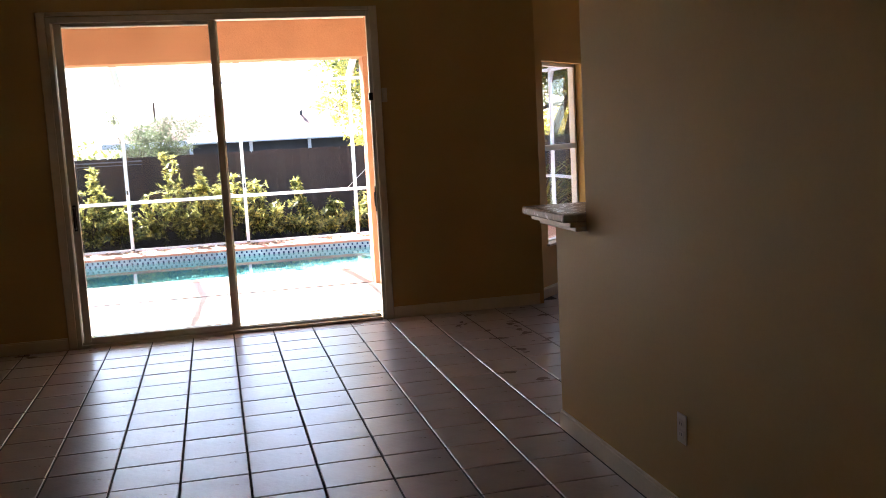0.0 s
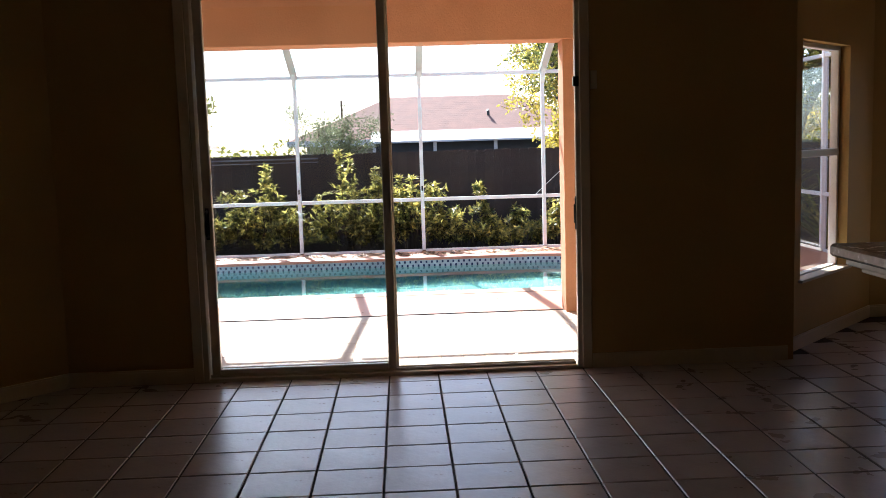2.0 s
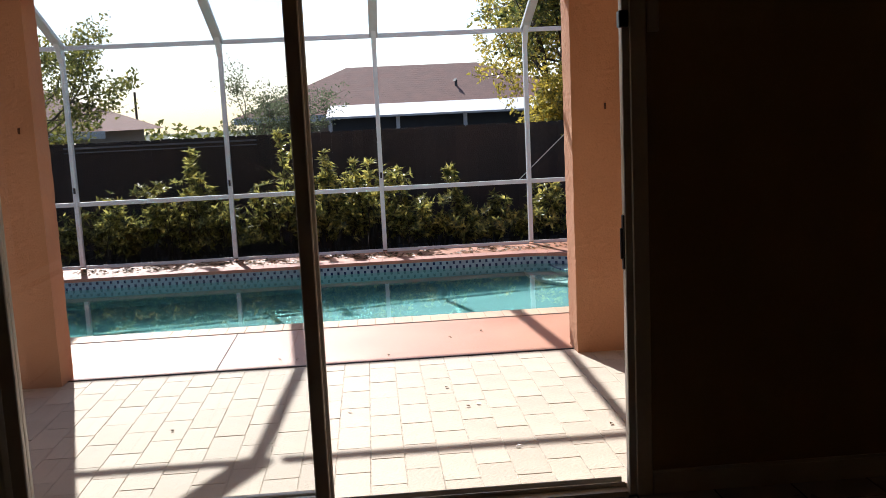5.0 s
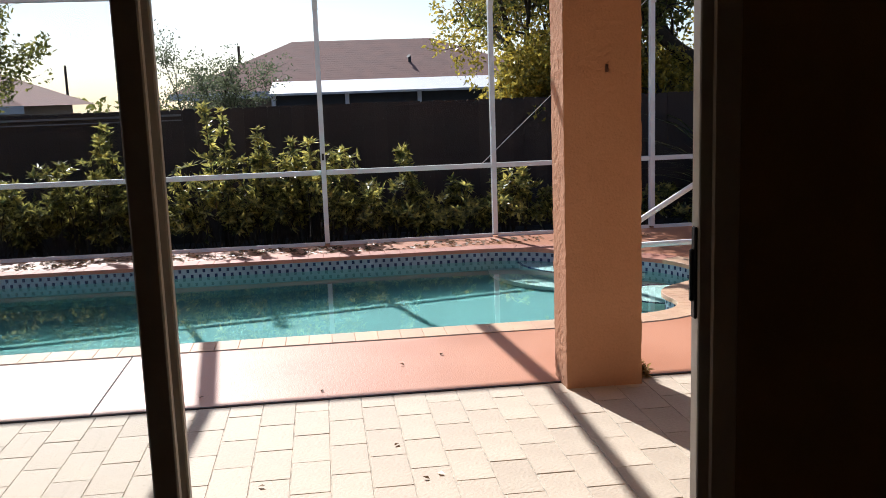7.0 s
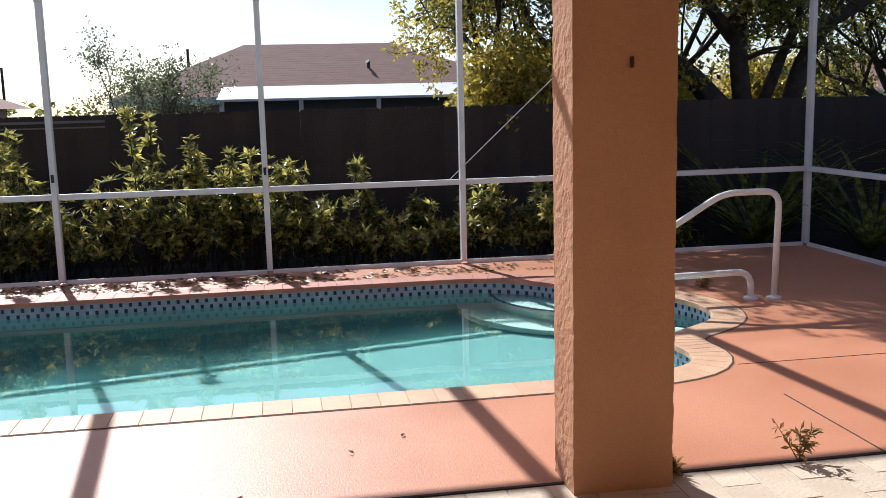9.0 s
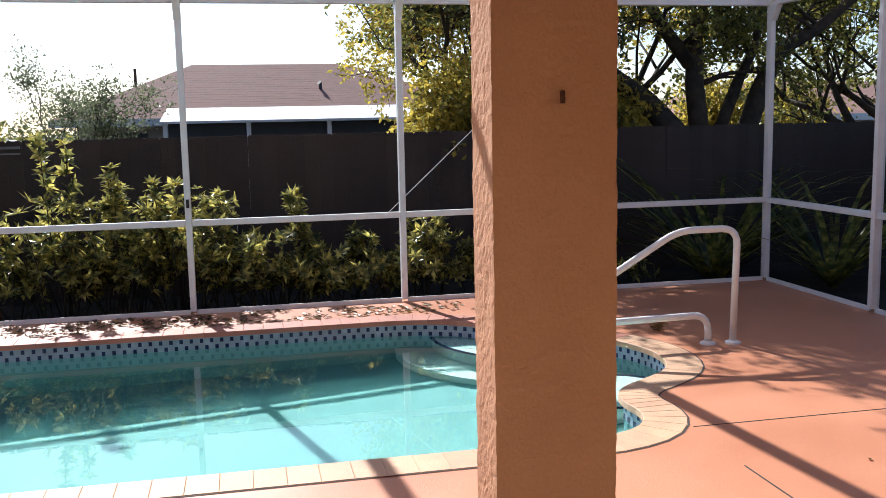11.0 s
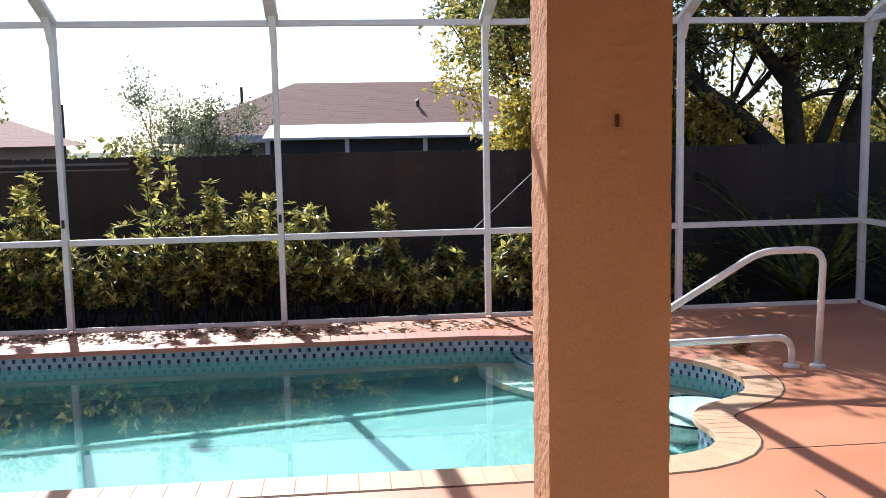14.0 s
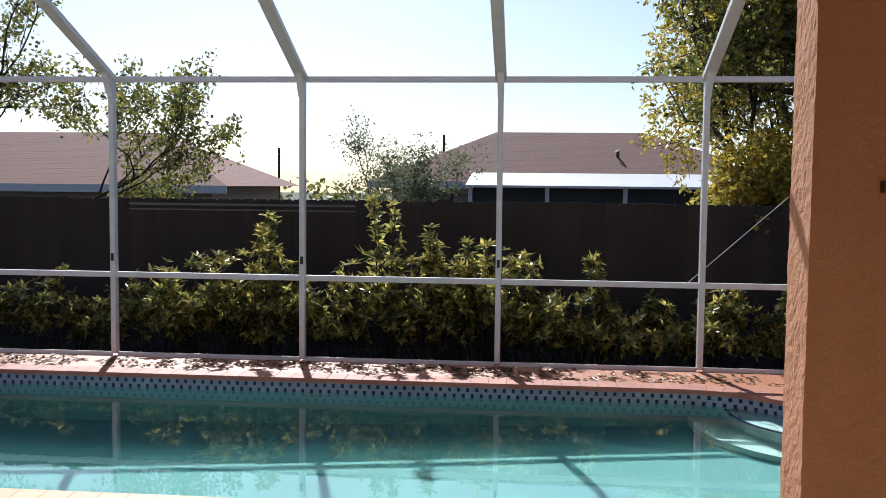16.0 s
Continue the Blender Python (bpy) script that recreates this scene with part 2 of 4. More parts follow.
# ---- inside: floor, walls, ceiling ----
P = 0.312
floor = tagged(boxes("floor", [(-3.4, 5.8, -9.6, 0.0, -0.25, -0.004), (2.56, 5.8, 0.0, 1.4, -0.25, -0.005)], GROUT), "dull terracotta-beige ceramic tile floor with dark grout", "floor", kind="structure")
T = 0.14
north = tagged(boxes("wall_north", [(-2.06, -1.212, 0.0, T, 0, 3.7), (1.262, 2.6, 0.0, T, 0, 3.7), (-1.212, 1.262, 0.0, T, 2.512, 3.7)], WALL), "tan painted drywall around the sliding door", "wall", kind="structure")


def slant_wall(name, a, b, holes, label):
    """A wall from a to b, with its inner face on that line and rectangular holes (u0, u1, z0, z1)."""
    a, b = Vector((*a, 0)), Vector((*b, 0))
    n = (b - a).length
    items, u = [], 0.0
    for u0, u1, z0, z1 in holes:
        items += [(u, u0, 0, T, 0, 3.7), (u0, u1, 0, T, 0, z0), (u0, u1, 0, T, z1, 3.7)]
        u = u1
    items.append((u, n, 0, T, 0, 3.7))
    ob = boxes(name, items, WALL)
    ob.matrix_basis = Matrix.Translation(a) @ Matrix.Rotation(math.atan2(b.y - a.y, b.x - a.x), 4, "Z")
    return tagged(ob, label, "wall", kind="structure")


NOOK_A, NOOK_B = (2.56, 0.1), (3.75, 1.29)
slant_wall("wall_nook", NOOK_A, NOOK_B, [(0.30, 1.18, 0.45, 2.09)], "tan painted wall of the breakfast nook with a window")
slant_wall("wall_nook_far", NOOK_B, (5.6, 1.29), [(0.2, 1.3, 0.45, 2.06)], "tan painted nook wall with a window")
slant_wall("wall_west_slant", (-3.3, -1.3), (-2.06, 0.0), [], "tan painted slanting wall")
slant_wall("wall_west", (-3.3, -9.4), (-3.3, -1.3), [], "tan painted wall")
slant_wall("wall_south", (5.6, -9.4), (-3.3, -9.4), [], "tan painted wall")
slant_wall("wall_east", (5.6, 1.29), (5.6, -9.4), [], "tan painted wall")
tagged(boxes("ceiling", [(-3.5, 5.8, -9.6, 1.5, 3.7, 3.9)], CEIL), "plain light ceiling", "ceiling", kind="structure")
# partition with its lower end and the bar ledge
tagged(boxes("wall_partition", [(1.54, 1.70, -9.4, -3.62, 0, 3.7), (1.54, 1.70, -3.62, -3.22, 0, 1.04)], WALL), "tan painted partition wall with a half-height end", "wall", kind="structure")
ledge = empty("bar_ledge", (1.62, -3.4, 1.04))
boxes("countertop", [(-0.19, 0.25, -0.22, 0.37, 0.045, 0.085)], COUNTER, ledge, 0.008)
boxes("moulding", [(-0.125, 0.115, -0.20, 0.29, 0.0, 0.02), (-0.155, 0.145, -0.21, 0.33, 0.02, 0.045)], TRIM, ledge, 0.004)
tagged(ledge, "narrow light bar ledge on moulding atop the half wall", "ledge")


def skirting(a, b):
    a, b = Vector((*a, 0)), Vector((*b, 0))
    bm = bmesh.new()
    n = (b - a).length
    add_box(bm, 0, n, -0.014, 0, 0, 0.082)
    add_box(bm, 0, n, -0.009, 0, 0.082, 0.094)
    ob = done("baseboard", bm, TRIM)
    ob.matrix_basis = Matrix.Translation(a) @ Matrix.Rotation(math.atan2(b.y - a.y, b.x - a.x), 4, "Z")
    tagged(ob, "cream painted baseboard", "baseboard", kind="structure")


for a, b in (((-2.06, -0.001), (-1.25, -0.001)), ((1.28, -0.001), (2.56, -0.001)), (NOOK_A, NOOK_B), (NOOK_B, (5.6, 1.29)), ((-3.3, -1.3), (-2.06, 0)), ((-3.3, -9.4), (-3.3, -1.3)), ((1.54, -3.22), (1.54, -9.4)), ((1.70, -3.22), (1.54, -3.22))):
    skirting(a, b)


def nook_window(a, b, u0, u1, z0, z1):
    a, b = Vector((*a, 0)), Vector((*b, 0))
    win = empty("window")
    f = 0.032
    zm = (z0 + z1) / 2 + 0.05
    boxes("frame", [(u0, u0 + f, 0.07, 0.13, z0, z1), (u1 - f, u1, 0.07, 0.13, z0, z1), (u0 + f, u1 - f, 0.07, 0.13, z1 - f, z1), (u0 + f, u1 - f, 0.07, 0.13, z0, z0 + f), (u0 + f, u1 - f, 0.065, 0.125, zm - 0.025, zm + 0.025)], WHITE, win, 0.004)
    boxes("sill", [(u0 - 0.03, u1 + 0.03, -0.03, 0.068, z0, z0 + 0.022)], TRIM, win, 0.004)
    for za, zb in ((z0 + f, zm - 0.025), (zm + 0.025, z1 - f)):
        boxes("pane", [(u0 + f, u1 - f, 0.096, 0.10, za, zb)], GLASS, win).visible_shadow = False
    win.matrix_basis = Matrix.Translation(a) @ Matrix.Rotation(math.atan2(b.y - a.y, b.x - a.x), 4, "Z")
    tagged(win, "white single-hung window with a horizontal meeting rail", "window", "nook windows")


nook_window(NOOK_A, NOOK_B, 0.302, 1.178, 0.452, 2.088)
nook_window(NOOK_B, (5.6, 1.29), 0.202, 1.298, 0.452, 2.058)

# ---- sliding door: frame, fixed and slid panels behind one another, open right half ----
door = empty("sliding_door")
boxes("frame", [(-1.21, -1.178, -0.012, 0.11, 0.0, 2.51), (1.185, 1.260, -0.012, 0.03, 0.0, 2.51), (-1.178, 1.185, -0.012, 0.11, 2.465, 2.51)], ALU, door, 0.003)
boxes("casing", [(-1.275, -1.212, -0.02, -0.001, 0.0, 2.545), (1.212, 1.275, -0.024, -0.013, 0.0, 2.545), (-1.212, 1.212, -0.02, -0.001, 2.514, 2.545)], TRIM, door, 0.004)
boxes("track", [(-1.178, 1.178, -0.02, 0.135, 0.0, 0.022), (-1.178, 1.178, 0.03, 0.036, 0.022, 0.04), (-1.178, 1.178, 0.085, 0.091, 0.022, 0.04)], ALU, door)


def sash(y, x0, x1):
    boxes("sash", [(x0, x0 + 0.055, y, y + 0.035, 0.041, 2.463), (x1 - 0.055, x1, y, y + 0.035, 0.041, 2.463), (x0 + 0.055, x1 - 0.055, y, y + 0.035, 2.435, 2.463), (x0 + 0.055, x1 - 0.055, y, y + 0.035, 0.041, 0.075)], ALU, door, 0.004)
    boxes("pane", [(x0 + 0.056, x1 - 0.056, y + 0.015, y + 0.020, 0.076, 2.434)], GLASS, door).visible_shadow = False


sash(0.072, -1.174, 0.028)
sash(0.016, -1.165, 0.015)


def pull(x, z0, z1):
    bm = bmesh.new()
    add_box(bm, x - 0.012, x + 0.012, 0.004, 0.014, z0 - 0.02, z1 + 0.02, 0.003)
    add_tube(bm, [(x, 0.004, z0), (x, -0.03, z0 + 0.012), (x, -0.036, (z0 + z1) / 2), (x, -0.03, z1 - 0.012), (x, 0.004, z1)], [0.009, 0.009, 0.010, 0.009, 0.009], 8)
    done("handle", bm, BLACK, door, True)


pull(-1.14, 0.93, 1.09)
boxes("lock_keeper", [(1.178, 1.186, -0.006, 0.016, 0.90, 1.11), (1.170, 1.179, -0.002, 0.010, 0.94, 1.06)], BLACK, door, 0.003)
tagged(door, "cream aluminium sliding glass door standing half open", "door")
contact = empty("door_sensor", (1.23, -0.021, 1.83))
boxes("contact", [(-0.06, -0.025, -0.014, 0.02, -0.03, 0.03)], BLACK, contact, 0.003)
boxes("sensor_body", [(0.052, 0.092, -0.006, 0.020, -0.05, 0.065)], PLASTIC, contact, 0.004)
tagged(contact, "small alarm contact beside the door frame", "sensor")


def outlet(m):
    o = empty("wall_outlet")
    boxes("cover_plate", [(-0.035, 0.035, -0.006, 0, -0.057, 0.057)], PLASTIC, o, 0.002)
    for z in (-0.02, 0.02):
        boxes("socket", [(-0.016, 0.016, -0.009, -0.006, z - 0.013, z + 0.013), (-0.008, -0.005, -0.0095, -0.009, z - 0.005, z + 0.006, 1), (0.005, 0.008, -0.0095, -0.009, z - 0.005, z + 0.006, 1)], [PLASTIC, BLACK], o)
    o.matrix_basis = m
    tagged(o, "ivory electrical outlet on the wall near the floor", "outlet", "wall outlets")


outlet(pose(1.54, -4.5, 0.38, 0, 0, -90))
outlet(pose(-2.42, -0.376, 0.38, 0, 0, 46.4))

# ---- outside: ground, lanai, deck ----
bm = bmesh.new()
add_box(bm, -400, 400, -400, 400, -2.4, -2.0)
tagged(done("ground", bm, GRASS), "dry lawn reaching to the horizon", "ground", kind="structure")
tagged(boxes("planting_bed", [(-40, 40, 7.95, 60, -1.99, -0.30), (5.75, 40, -12, 7.95, -1.99, -0.301), (-40, -6.95, -12, 7.95, -1.99, -0.301)], EARTH), "dark mulch bed and yard behind the screen enclosure", "ground", kind="structure")


def outline():
    """The pool's edge: straight sides, the far corner rounded, a rounded bay with a step nose at the end."""
    pts = [(-5.6, 7.1), (1.9, 7.1)]
    pts += [(1.9 + 0.95 * math.sin(a), 6.15 + 0.95 * math.cos(a)) for a in (radians(d) for d in (15, 30, 45, 58))]
    pts += [(2.90, 6.38), (3.13, 6.24), (3.32, 6.05), (3.45, 5.8), (3.50, 5.52), (3.45, 5.27), (3.34, 5.1), (3.16, 4.97), (2.98, 4.86), (2.88, 4.73), (2.86, 4.58), (2.88, 4.42), (2.85, 4.27), (2.74, 4.13), (2.55, 4.05), (2.35, 4.03)]
    pts += [(-5.3, 4.03), (-5.52, 4.12), (-5.6, 4.33)]
    return [Vector((x, y, 0)) for x, y in pts]


def resampled(pts, step):
    out = []
    for a, b in zip(pts, pts[1:] + pts[:1]):
        n = max(1, round((b - a).length / step))
        out += [a.lerp(b, k / n) for k in range(n)]
    return out


def offset(pts, d):
    out = []
    for i, p in enumerate(pts):
        t = (pts[(i + 1) % len(pts)] - pts[i - 1]).normalized()
        out.append(p + Vector((-t.y, t.x, 0)) * d)
    return out


def softened(pts):
    out = []
    for a, b in zip(pts, pts[1:] + pts[:1]):
        out += [a.lerp(b, 0.25), a.lerp(b, 0.75)]
    return out


POOL = softened(resampled(outline(), 0.3))
OUT = offset(POOL, 0.19)
bm = bmesh.new()


def loop(pts, z):
    vs = [bm.verts.new((p.x, p.y, z)) for p in pts]
    return [bm.edges.new((vs[i], vs[(i + 1) % len(vs)])) for i in range(len(vs))]


ed = loop([Vector(p) for p in ((-6.9, 2.735, 0), (5.72, 2.735, 0), (5.72, 7.95, 0), (-6.9, 7.95, 0))], DECK_Z) + loop(OUT, DECK_Z)
bmesh.ops.triangle_fill(bm, use_beauty=True, edges=ed)
deck = tagged(done("pool_deck", bm, DECK), "terracotta-red coated concrete pool deck", "deck", kind="structure")
tagged(boxes("deck_joint", [(-0.866, -0.858, 2.74, 3.84, DECK_Z, DECK_Z + 0.002), (2.966, 2.974, 2.74, 3.55, DECK_Z, DECK_Z + 0.002), (3.0, 5.6, 4.10, 4.106, DECK_Z, DECK_Z + 0.002), (-6.8, 5.7, 2.717, 2.735, DECK_Z - 0.02, DECK_Z + 0.003)], GROUT), "thin dark expansion joints in the deck", "joint", kind="structure")
tagged(boxes("side_strip", [(3.35, 5.72, 1.44, 2.717, -0.4, DECK_Z - 0.002), (-6.9, -3.6, 0.14, 2.717, -0.4, DECK_Z - 0.002)], DECK), "terracotta-red coated concrete beside the patio", "deck", kind="structure")
bm = bmesh.new()
rim = [[bm.verts.new((p.x, p.y, DECK_Z + 0.0025)) for p in offset(POOL, d)] for d in (0.191, 0.2)]
for i in range(len(POOL)):
    j = (i + 1) % len(POOL)
    bm.faces.new((rim[0][i], rim[0][j], rim[1][j], rim[1][i]))
tagged(done("coping_joint", bm, GROUT), "thin dark joint between the coping and the deck", "joint", kind="structure")
lanai = tagged(boxes("patio_floor", [(-3.6, 3.35, 0.14, 2.717, -0.4, DECK_Z - 0.0028)], SAND), "tan concrete-paver patio floor with pale joints", "patio", kind="structure")
tagged(boxes("door_step", [(-1.25, 1.25, 0.136, 0.18, DECK_Z - 0.005, -0.01)], PAVER, bevel=0.005), "tan masonry threshold below the door", "step", kind="structure")

# pool shell, bench and steps
shell = empty("swimming_pool")
bm = bmesh.new()
zs = (DECK_Z - 0.03, WATER_Z - 0.12, -0.88, -1.0)



def pool_floor(x):
    """The bottom falls away from the steps to the deep end."""
    return min(-0.66, -0.99 + 0.093 * (x + 0.25))


rings = [[bm.verts.new((p.x, p.y, z if z > -0.5 else pool_floor(p.x) + 1.0 + z)) for p in offset(POOL, -0.0 if z > -0.95 else -0.14)] for z in zs]
for a, b in zip(rings, rings[1:]):
    for i in range(len(a)):
        j = (i + 1) % len(a)
        bm.faces.new((a[i], a[j], b[j], b[i]))
bmesh.ops.triangulate(bm, faces=[bm.faces.new(rings[-1])])
done("basin", bm, PLASTER, shell)


def slab(name, pts, z0, z1, mat, parent, edge=None):
    bm = bmesh.new()
    lo = [bm.verts.new((x, y, z0)) for x, y in pts]
    hi = [bm.verts.new((x, y, z1)) for x, y in pts]
    bm.faces.new(hi)
    for i in range(len(pts)):
        j = (i + 1) % len(pts)
        bm.faces.new((lo[i], lo[j], hi[j], hi[i]))
    if edge:
        for a, b in zip(pts[:-1], pts[1:]):
            if edge(a) and edge(b):
                add_tube(bm, [(*a, z1), (*b, z1)], [0.018, 0.018], 6, 1)
    return done(name, bm, [mat, DOT], parent)


def arc(cx, cy, r, a0, a1, n):
    return [(cx + r * math.cos(radians(a0 + (a1 - a0) * k / n)), cy + r * math.sin(radians(a0 + (a1 - a0) * k / n))) for k in range(n + 1)]


for r, z in ((0.82, -0.31), (1.12, -0.62)):
    slab("step", arc(3.05, 6.95, r, 165, 290, 18) + [(3.3, 6.2), (3.0, 6.5), (2.5, 6.98)], -0.99, z, STEP, shell, lambda q: math.hypot(q[0] - 3.05, q[1] - 6.95) < 0.9 and q[0] < 3.25)
slab("bench", arc(3.12, 5.35, 0.36, 0, 350, 26), -0.99, -0.40, STEP, shell, lambda q: True)
slab("bench", [(2.35, 4.05), (2.85, 4.2), (2.85, 4.5), (2.35, 4.45)], -0.99, -0.44, STEP, shell, lambda q: True)
bm = bmesh.new()
ring = offset(POOL, -0.004)
ring2 = resampled(ring, 0.037)
for i in range(len(ring2)):
    a, b = ring2[i], ring2[(i + 1) % len(ring2)]
    t = (b - a).normalized()
    n = Vector((t.y, -t.x, 0))
    L = (b - a).length
    z0, z1 = WATER_Z - 0.01, DECK_Z - 0.035
    q = [bm.verts.new(p) for p in ((a.x, a.y, z0), (b.x, b.y, z0), (b.x, b.y, z1), (a.x, a.y, z1))]
    bm.faces.new(q)
    h = (z1 - z0) / 2
    for k in range(2):
        if (i + k) % 2 == 0:
            c = a + t * (0.006) + n * 0.003
            d = b - t * (0.006) + n * 0.003
            za, zb = z0 + k * h + 0.009, z0 + (k + 1) * h - 0.009
            q = [bm.verts.new(p) for p in ((c.x, c.y, za), (d.x, d.y, za), (d.x, d.y, zb), (c.x, c.y, zb))]
            bm.faces.new(q).material_index = 1
tagged(done("waterline_tiles", bm, [BAND, DOT], shell), "blue-grey tile band with navy squares", kind="stuff")
tagged(shell, "plastered swimming pool with a tiled waterline and rounded end", "pool")
bm = bmesh.new()
bm.faces.new([bm.verts.new((p.x, p.y, WATER_Z)) for p in offset(POOL, -0.006)])
bmesh.ops.triangulate(bm, faces=bm.faces[:])
water = done("water", bm, WATER)
water.visible_shadow = False
tagged(water, "clear turquoise pool water, almost calm", "water", kind="structure")

coping = empty("pool_coping")
for i in range(len(POOL)):
    j = (i + 1) % len(POOL)
    far = POOL[i].y > 5.9 and POOL[j].y > 5.9
    inner = offset(POOL, -0.035)
    a, b, c, d = inner[i], inner[j], OUT[j], OUT[i]
    g = 0.0004
    u, v = (b - a).normalized() * g, (c - d).normalized() * g
    a, b, c, d = a + u, b - u, c - v, d + v
    bm = bmesh.new()
    lo = [bm.verts.new((p.x, p.y, DECK_Z - 0.032)) for p in (a, b, c, d)]
    hi = [bm.verts.new((p.x, p.y, DECK_Z + 0.005)) for p in (a, b, c, d)]
    bm.faces.new(hi), bm.faces.new(lo[::-1])
    for k in range(4):
        m = (k + 1) % 4
        bm.faces.new((lo[k], lo[m], hi[m], hi[k]))
    bmesh.ops.bevel(bm, geom=[e for e in bm.edges if e.verts[0].co.z > DECK_Z and e.verts[1].co.z > DECK_Z], offset=0.0025, segments=1, affect="EDGES")
    done("coping_stone", bm, COPE_RED if far else COPE, coping)
tagged(coping, "bullnosed masonry coping stones round the pool edge", "coping", kind="structure")

# columns, header, patio ceiling
def column(x0, x1):
    """A square pier whose stucco skin is uneven."""
    bm = bmesh.new()
    ring = []
    n, rows = 14, 130
    for (ax, ay), (bx, by) in zip(((x0, 2.60), (x1, 2.60), (x1, 2.85), (x0, 2.85)), ((x1, 2.60), (x1, 2.85), (x0, 2.85), (x0, 2.60))):
        ring += [(ax + (bx - ax) * k / n, ay + (by - ay) * k / n) for k in range(n)]
    prev = None
    for k in range(rows + 1):
        z = -0.4 + 2.76 * k / rows
        row = []
        for x, y in ring:
            q = Vector((x, y, z))
            d = Vector((x - (x0 + x1) / 2, y - 2.725, 0)).normalized()
            row.append(bm.verts.new(q + d * (0.0035 * noise.noise(q * 38) + 0.003 * noise.noise(q * 9))))
        if prev:
            for m in range(len(ring)):
                w = (m + 1) % len(ring)
                bm.faces.new((prev[m], prev[w], row[w], row[m]))
        prev = row
    bm.faces.new(prev)
    return tagged(done("stucco_column", bm, STUCCO), "peach stucco column at the patio edge", "column", "patio columns")


column(1.56, 1.96)
column(-2.22, -1.82)
tagged(boxes("patio_header", [(-6.9, 5.72, 2.58, 2.92, 2.362, 3.3)], STUCCO, bevel=0.006), "peach stucco beam over the patio columns", "beam", kind="structure")
tagged(boxes("patio_ceiling", [(-6.9, 2.45, 0.14, 2.58, 2.95, 3.05), (2.45, 5.72, 1.46, 2.58, 2.95, 3.05)], CEIL), "plain patio ceiling", "ceiling", kind="structure")
tagged(boxes("house_front", [(-2.1, -1.25, 0.141, 0.17, -0.3, 2.95), (1.30, 2.50, 0.141, 0.17, -0.3, 2.95), (-1.25, 1.30, 0.141, 0.17, 2.53, 2.95)], STUCCO), "peach stucco outer wall of the house", "wall", kind="structure")
hook = empty("wall_hook", (1.78, 2.59, 1.515))
bm = bmesh.new()
add_box(bm, -0.01, 0.01, -0.008, 0.016, -0.03, 0.035, 0.003)
add_tube(bm, [(0, -0.005, 0.02), (0, -0.025, 0.0), (0, -0.02, -0.025)], [0.005] * 3, 6)
done("bracket", bm, material("rust", (0.12, 0.04, 0.02), 0.8, 0.3, 30), hook)
tagged(hook, "small rusty hook on the stucco column", "hook")
hook.scale = (0.6, 0.6, 0.6)
copy_thing(hook, pose(-1.91, 2.59, 1.53))

# ---- screen enclosure ----
cage = empty("pool_enclosure")
EAVE, MID, BASE, FAR = 2.45, 0.65, DECK_Z, 7.86
XS = [-6.79, -5.0, -3.21, -1.42, 0.37, 2.16, 3.90, 5.634]
RY, RZ, TY = 6.42, EAVE + 0.39 * 1.44, 4.67
for x in XS:
    beam("post", (x, FAR, BASE + 0.025), (x, FAR, EAVE), 0.05, 0.075, WHITE, cage)
    beam("roof_beam", (x, FAR, EAVE), (x, RY, RZ), 0.10, 0.05, WHITE, cage)
    # unseen beam, angled left and widened to cast a bent shadow on the pavers
    if x == -1.42:
        beam("roof_beam", (x, RY, RZ), (x - 0.10, TY, RZ), 0.05, 0.10, WHITE, cage)
        beam("roof_beam", (x - 0.10, TY, RZ), (x - 0.95, 2.94, RZ), 0.12, 0.10, WHITE, cage)
    else:
        beam("roof_beam", (x, RY, RZ), (x, 2.92, RZ), 0.05, 0.10, WHITE, cage)
    bm = bmesh.new()
    v = [bm.verts.new(p) for p in ((x - 0.028, FAR, EAVE - 0.16), (x - 0.028, FAR - 0.05, EAVE - 0.16), (x - 0.028, FAR - 0.19, EAVE + 0.07), (x - 0.028, FAR, EAVE + 0.02))]
    bm.faces.new(v)
    r = bmesh.ops.extrude_face_region(bm, geom=bm.faces[:])
    bmesh.ops.translate(bm, verts=[g for g in r["geom"] if isinstance(g, bmesh.types.BMVert)], vec=(0.056, 0, 0))
    done("gusset", bm, WHITE, cage)
for a, b in zip(XS, XS[1:]):
    for z, h in ((BASE + 0.012, 0.022), (MID, 0.05), (EAVE, 0.06)):
        beam("rail", (a + 0.026, FAR, z), (b - 0.026, FAR, z), h, 0.05, WHITE, cage)
    for y in (RY, TY):
        beam("rail", (a + 0.026, y, RZ), (b - 0.026, y, RZ), 0.05, 0.05, WHITE, cage)
YS = [7.85, 6.28, 4.6, 3.0]
for x in (XS[0], XS[-1]):
    for y, y2 in zip(YS, YS[1:]):
        top = EAVE + 0.39 * (FAR - y2) if y2 > RY else RZ
        beam("post", (x, y2, BASE + 0.025), (x, y2, top - 0.03), 0.075, 0.05, WHITE, cage)
        for z, h in ((BASE + 0.012, 0.022), (MID, 0.05), (EAVE, 0.06)):
            beam("rail", (x, y - 0.03, z), (x, y2 + 0.03, z), h, 0.05, WHITE, cage)
bm = bmesh.new()
add_tube(bm, [(2.0, 7.81, MID), (3.9, 7.81, 2.38)], [0.004, 0.004], 5)
done("brace_cable", bm, WHITE, cage)
for a, b in zip(XS, XS[1:]):
    for z0, z1 in ((BASE + 0.024, MID - 0.026), (MID + 0.026, EAVE - 0.032)):
        boxes("screen_mesh", [(a + 0.026, b - 0.026, FAR + 0.014, FAR + 0.0145, z0, z1)], SCREEN, cage)
